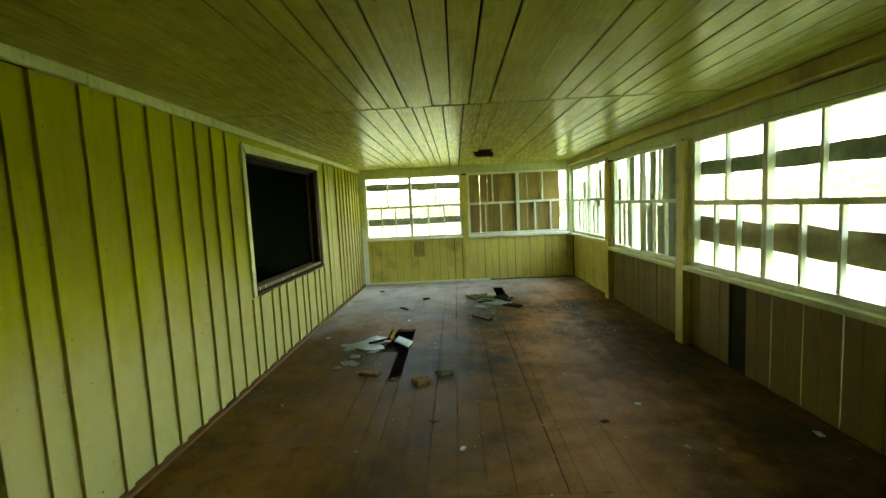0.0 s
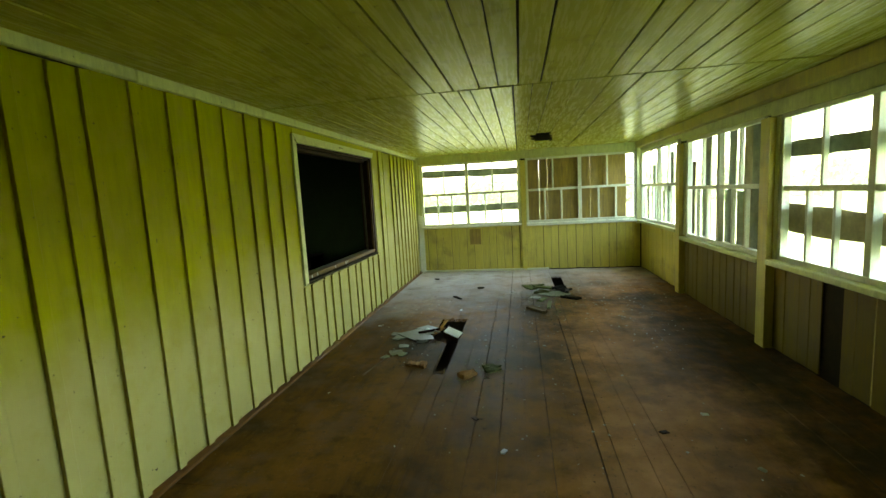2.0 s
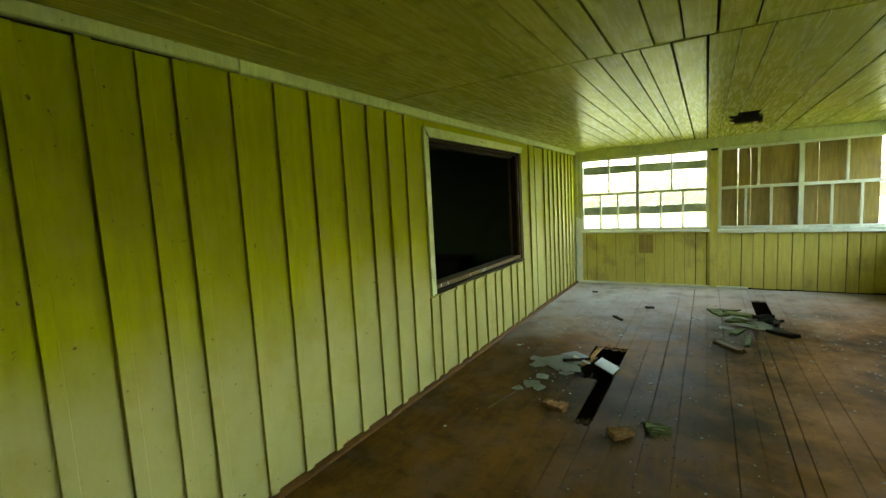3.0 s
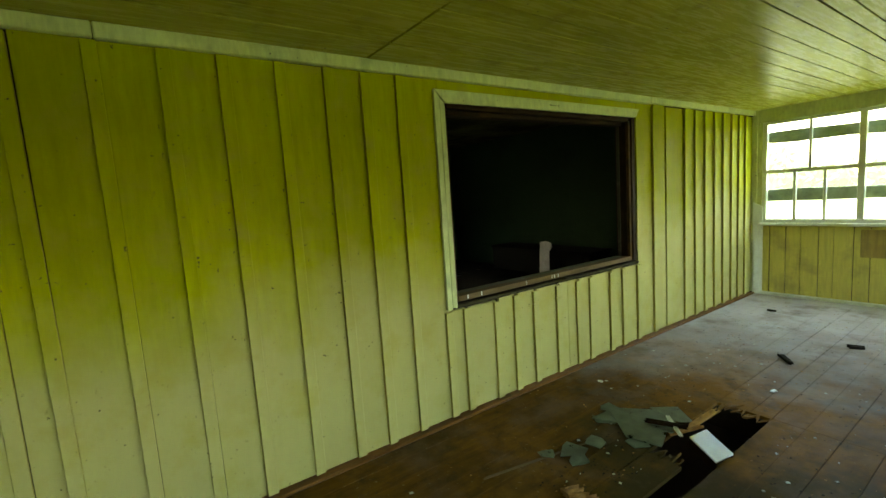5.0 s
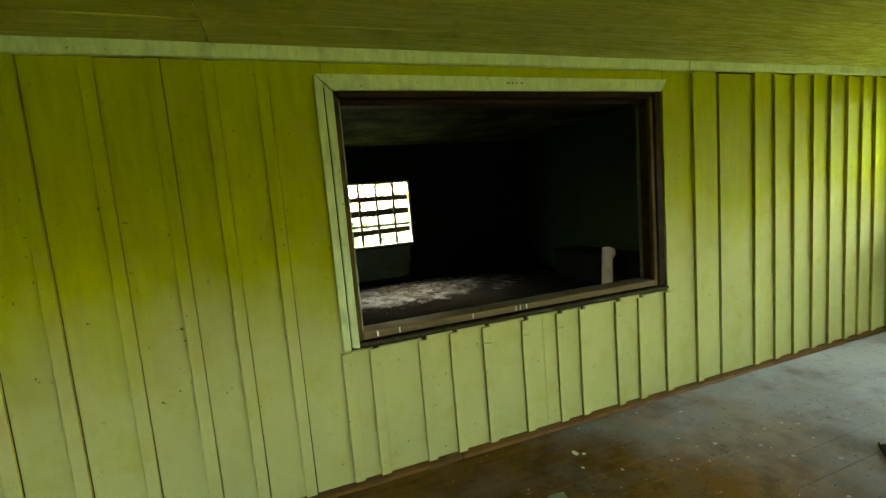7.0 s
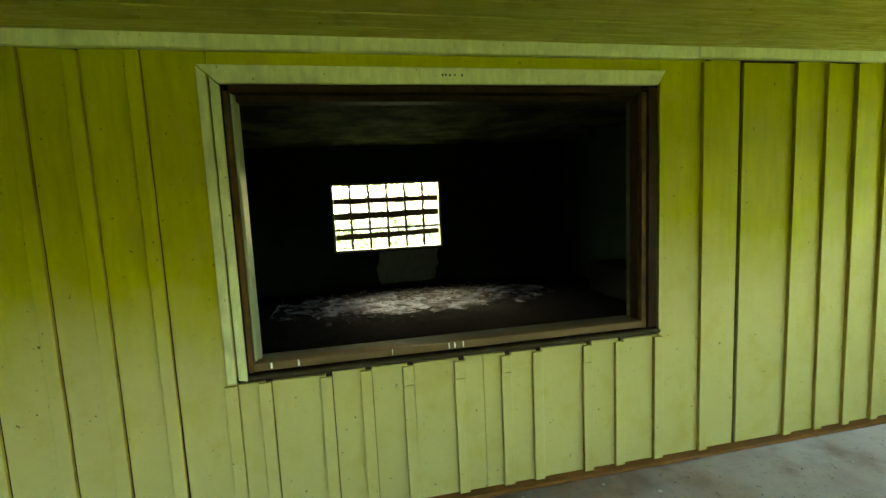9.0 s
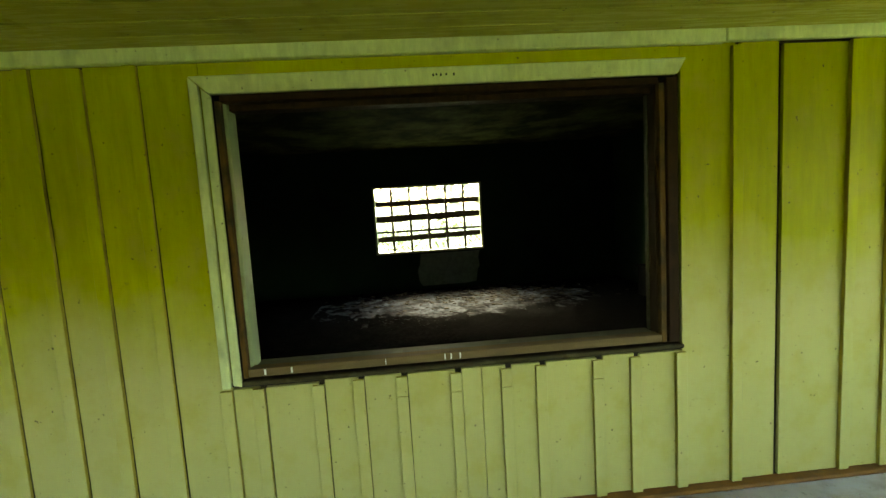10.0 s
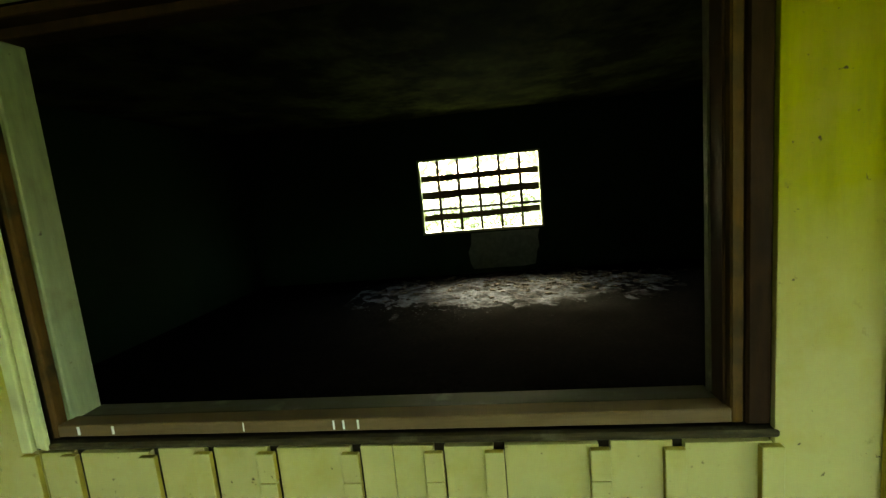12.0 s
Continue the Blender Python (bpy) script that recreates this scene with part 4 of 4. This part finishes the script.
for i in range(nx + 1):
    row = []
    for j in range(ny + 1):
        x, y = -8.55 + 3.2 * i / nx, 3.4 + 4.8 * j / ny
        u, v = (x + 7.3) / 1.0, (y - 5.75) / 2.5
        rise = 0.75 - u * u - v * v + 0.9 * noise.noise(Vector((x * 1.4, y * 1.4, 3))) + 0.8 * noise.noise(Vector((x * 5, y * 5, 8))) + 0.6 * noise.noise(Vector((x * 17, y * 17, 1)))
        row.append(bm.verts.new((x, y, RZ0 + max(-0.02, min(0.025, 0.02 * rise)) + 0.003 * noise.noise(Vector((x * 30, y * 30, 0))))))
    grid.append(row)
for i in range(nx):
    for j in range(ny):
        q = (grid[i][j], grid[i + 1][j], grid[i + 1][j + 1], grid[i][j + 1])
        if max(v.co.z for v in q) > RZ0 - 0.004:
            bm.faces.new(q)
bmesh.ops.delete(bm, geom=[v for v in bm.verts if not v.link_faces], context="VERTS")
tagged(mesh_object("fallen_plaster", bm, FLOORGLOW), "thin pale sheet painted as window light on the room floor", "rubble", kind="stuff")
litter("plaster_crumbs", FLOORGLOW, "pale crumbs added within the painted light on the room floor", 9, 700, PATCH, 0.018, RZ0 + 0.0005)
litter("room_dirt", BLACK, "dark dirt clods strewn over the room floor", 10, 500, ((-7.7, 5.4, 0.35, 0.9), (-7.5, 6.6, 0.35, 0.8)), 0.06, RZ0 + 0.0225)

# shrubs outside the room window
for k, (x, y, r, h) in enumerate(((-13.5, 4.2, 1.1, 0.9), (-14.5, 6.6, 1.3, 1.0), (-13.0, 8.2, 0.9, 0.8), (-15.5, 5.2, 1.5, 1.3))):
    bush = empty("shrub", "pale green leafy shrub growing outside the house", "shrub", "shrubs outside the room window")
    bm = bmesh.new()
    leaf_cloud(random.Random(90 + k), bm, (0, 0, h + 0.05), r, h, 700, 0.07)
    part("crown", bm, LEAF, bush)
    bm = bmesh.new()
    for j in range(5):
        a = j * 1.26
        tip = Vector((math.cos(a) * r * 0.5, math.sin(a) * r * 0.5, h * 1.2))
        side = tip.orthogonal().normalized() * 0.018
        up = tip.cross(side).normalized() * 0.018
        lo = [bm.verts.new(v) for v in (side, up, -side, -up)]
        hi = [bm.verts.new(tip + v * 0.3) for v in (side, up, -side, -up)]
        for i in range(4):
            bm.faces.new((lo[i], lo[(i + 1) % 4], hi[(i + 1) % 4], hi[i]))
    part("stem", bm, BROWN, bush)
    bush.matrix_world = pose(x, y, -0.75)


# ---- small pieces: house wall boards and battens ----
LEFT = [-2.45, -2.21, -1.97, -1.73, -1.49, -1.25, -1.01, -0.77, -0.53, -0.29, -0.05, 0.19, 0.43, 0.67, 0.90, 1.13, 1.33, 1.53, 1.757, 1.958, 2.112, 2.382, 2.638, 2.880, 3.143, 3.396, 3.610, 3.838]
UNDER = [4.095, 4.243, 4.522, 4.713, 4.922, 5.188, 5.440, 5.615, 5.908, 6.103]
RIGHT = [6.345, 6.642, 7.256, 7.484, 7.702, 7.932, 8.146, 8.369, 8.569, 8.758]
BW = 0.056
rng = random.Random(11)
for y in LEFT + UNDER + RIGHT:
    under = y in UNDER or y == 6.345
    low = 0.0235 + rng.uniform(0, 0.003)
    high = (0.752 + rng.uniform(-0.006, 0.008)) if under else ZC - 0.072 - rng.choice((0.0, 0.0, 0.004, 0.008))
    if under and y > 4.1:
        pieces = [(low, high)]
        if y in (4.922, 5.188, 5.440, 5.908):
            pieces = [(low, 0.655), (0.657, high)]
    else:
        pieces = [(low, high)]
    th = 0.022 + rng.uniform(-0.003, 0.003)
    lean = rng.uniform(-0.25, 0.25)
    for a, b in pieces:
        m = pose(XW, y + BW / 2, (a + b) / 2, lean, 0, 0)
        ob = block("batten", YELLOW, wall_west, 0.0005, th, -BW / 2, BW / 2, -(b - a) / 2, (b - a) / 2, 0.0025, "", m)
        ob.data.materials.append(EDGEWOOD)
        for f in ob.data.polygons:
            # side and top faces take a browner tone than the front
            if abs(f.normal.y) > 0.9 or f.normal.z > 0.9:
                f.material_index = 1
joints = sorted([y + BW / 2 for y in LEFT + RIGHT] + [5.345, 6.908])
edges = [YS] + joints + [YN]
for a, b in zip(edges, edges[1:]):
    g = 0.013 if (abs(b - 6.908) < 0.01 or abs(a - 6.908) < 0.01) else 0.0015
    p, q = a + g, b - g
    if any(abs(a - (y + BW / 2)) < 1e-6 for y in LEFT + RIGHT):
        p = a + BW / 2 + 0.001
    top = ZC - 0.06 - rng.choice((0, 0.0, 0.012, 0.016))
    dx = rng.uniform(-0.0012, 0.0012)
    if q < y0 - 0.02 or p > y1 + 0.02:
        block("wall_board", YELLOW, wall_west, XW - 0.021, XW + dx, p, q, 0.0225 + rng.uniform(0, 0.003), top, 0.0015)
# boards beside, below and above the opening
for p, q in ((LEFT[-1] + BW + 0.003, 4.1485), (6.3875, RIGHT[1] + BW / 2 - 0.0015)):
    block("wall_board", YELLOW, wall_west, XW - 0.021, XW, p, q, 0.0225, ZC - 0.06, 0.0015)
lows = [4.151] + [y + BW / 2 for y in UNDER[1:6]] + [5.345] + [y + BW / 2 for y in UNDER[6:]] + [6.384]
for p, q in zip(lows, lows[1:]):
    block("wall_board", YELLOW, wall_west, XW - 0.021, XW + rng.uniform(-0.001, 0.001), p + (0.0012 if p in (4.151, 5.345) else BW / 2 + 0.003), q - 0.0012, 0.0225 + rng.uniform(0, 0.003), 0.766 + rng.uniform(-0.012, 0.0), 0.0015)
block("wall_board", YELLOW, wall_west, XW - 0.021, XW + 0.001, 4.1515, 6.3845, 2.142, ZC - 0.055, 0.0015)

# boards of the end wall and the outer wall, below the windows
def lower_boards(along_x, at, lo, hi, top, parent, sign, seed, wide=0.145, thick=0.02, paint=YELLOW_OLD):
    rng = random.Random(seed)
    a = lo
    while a < hi - 0.03:
        w = wide + rng.uniform(-0.025, 0.025)
        b = min(a + w, hi)
        gap = rng.choice((0.005, 0.008, 0.011))
        p, q = sorted((at + rng.uniform(0, 0.004) * sign, at + sign * thick))
        z0b = 0.012 + rng.uniform(0, 0.01)
        if along_x:
            block("wall_board", paint, parent, a, b - gap, p, q, z0b, top, 0.002)
        else:
            block("wall_board", paint, parent, p, q, a, b - gap, z0b, top, 0.002)
        a = b


lower_boards(True, YN, XW + 0.06, 0.06, SILL_N - 0.036, wall_north, 1, 21, 0.15)
lower_boards(True, YN, 0.145, XE - 0.002, SILL_N - 0.056, wall_north, 1, 22, 0.15)
lower_boards(False, XE, YS, 2.24, SILL_E - 0.051, wall_east, 1, 23, 0.17, paint=EASTSHADE)
rng = random.Random(24)
east_seams = (2.30, 2.41, 2.53, 2.67, 2.810, 2.978, 3.130, 3.288, 3.436, 3.60, 3.73, 3.95, 4.09, 4.23, 4.427, 4.60)
for a, b in zip(east_seams, east_seams[1:]):
    if a != 3.73:
        g = (0.006 if b == 2.810 else 0.003) if b in (2.810, 3.130, 3.436) else 0.003
        h = (0.006 if a == 2.810 else 0.003) if a in (2.810, 3.130, 3.436) else 0.003
        block("wall_board", EASTSHADE, wall_east, XE + rng.uniform(0, 0.004), XE + 0.012, a + h, b - g, 0.012 + rng.uniform(0, 0.01), SILL_E - 0.051, 0.002)
lower_boards(False, XE, 4.76, 6.81, SILL_E - 0.051, wall_east, 1, 25, 0.16, paint=EASTSHADE)
# the far bay takes the lighter paint, painting in its brighter light
lower_boards(False, XE, 6.97, YN - 0.002, 0.90 - 0.051, wall_east, 1, 26, 0.16)

block("patch_board", PLY, wall_north, -0.98, -0.76, YN - 0.007, YN - 0.0005, 0.54, 0.85, 0.002, "reddish brown patch board")

# ---- small pieces: floor planks in three runs ----
bm = bmesh.new()
for y in (-2.0, -0.6, 0.8, 2.30, 3.6, 5.60, 6.8, 8.3):
    box(bm, XW - 0.02, XE + 0.05, y - 0.025, y + 0.025, -0.17, -0.0245)
structure("floor", bm, DARKWOOD, "brown painted plank floor, worn, holed and littered", "floor")
floor = bpy.data.objects["floor"]
rng = random.Random(8)
WIDE = (-0.985, -0.79, -0.67, -0.33, -0.152, 0.165, 0.44, 0.53, 0.70, 0.83, 1.40)
seams = [-2.05, -1.86, -1.68, -1.50, -1.33, -1.16, -0.985, -0.79, -0.67, -0.50, -0.33, -0.152, 0.01, 0.165, 0.30, 0.44, 0.53, 0.70, 0.83, 0.97, 1.13, 1.28, 1.40, 1.57, 1.74, 1.91, 2.08, XE + 0.02]
for r, (r0, r1) in enumerate(((YS, 2.30), (2.30, 5.59), (5.59, YN))):
    for a, b in zip(seams, seams[1:]):
        if b - a < 0.02:
            continue
        g0 = 0.0045 if a == 0.44 and r == 1 else rng.uniform(0.0006, 0.0026) if a in WIDE else rng.choice((0.0002, 0.0003, 0.0008))
        g1 = 0.0045 if b == 0.44 and r == 1 else rng.uniform(0.0006, 0.0026) if b in WIDE else rng.choice((0.0002, 0.0003, 0.0008))
        runs = [(r0, r1)]
        for hx0, hx1, hy0, hy1 in HOLES:
            if (a + b) / 2 > hx0 and (a + b) / 2 < hx1:
                nxt = []
                for p, q in runs:
                    if hy0 < q and hy1 > p:
                        if hy0 - p > 0.05:
                            nxt.append((p, hy0 + rng.uniform(-0.04, 0.04)))
                        if q - hy1 > 0.05:
                            nxt.append((hy1 + rng.uniform(-0.08, 0.04), q))
                    else:
                        nxt.append((p, q))
                runs = nxt
        for p, q in runs:
            z = rng.uniform(-0.0008, 0.0)
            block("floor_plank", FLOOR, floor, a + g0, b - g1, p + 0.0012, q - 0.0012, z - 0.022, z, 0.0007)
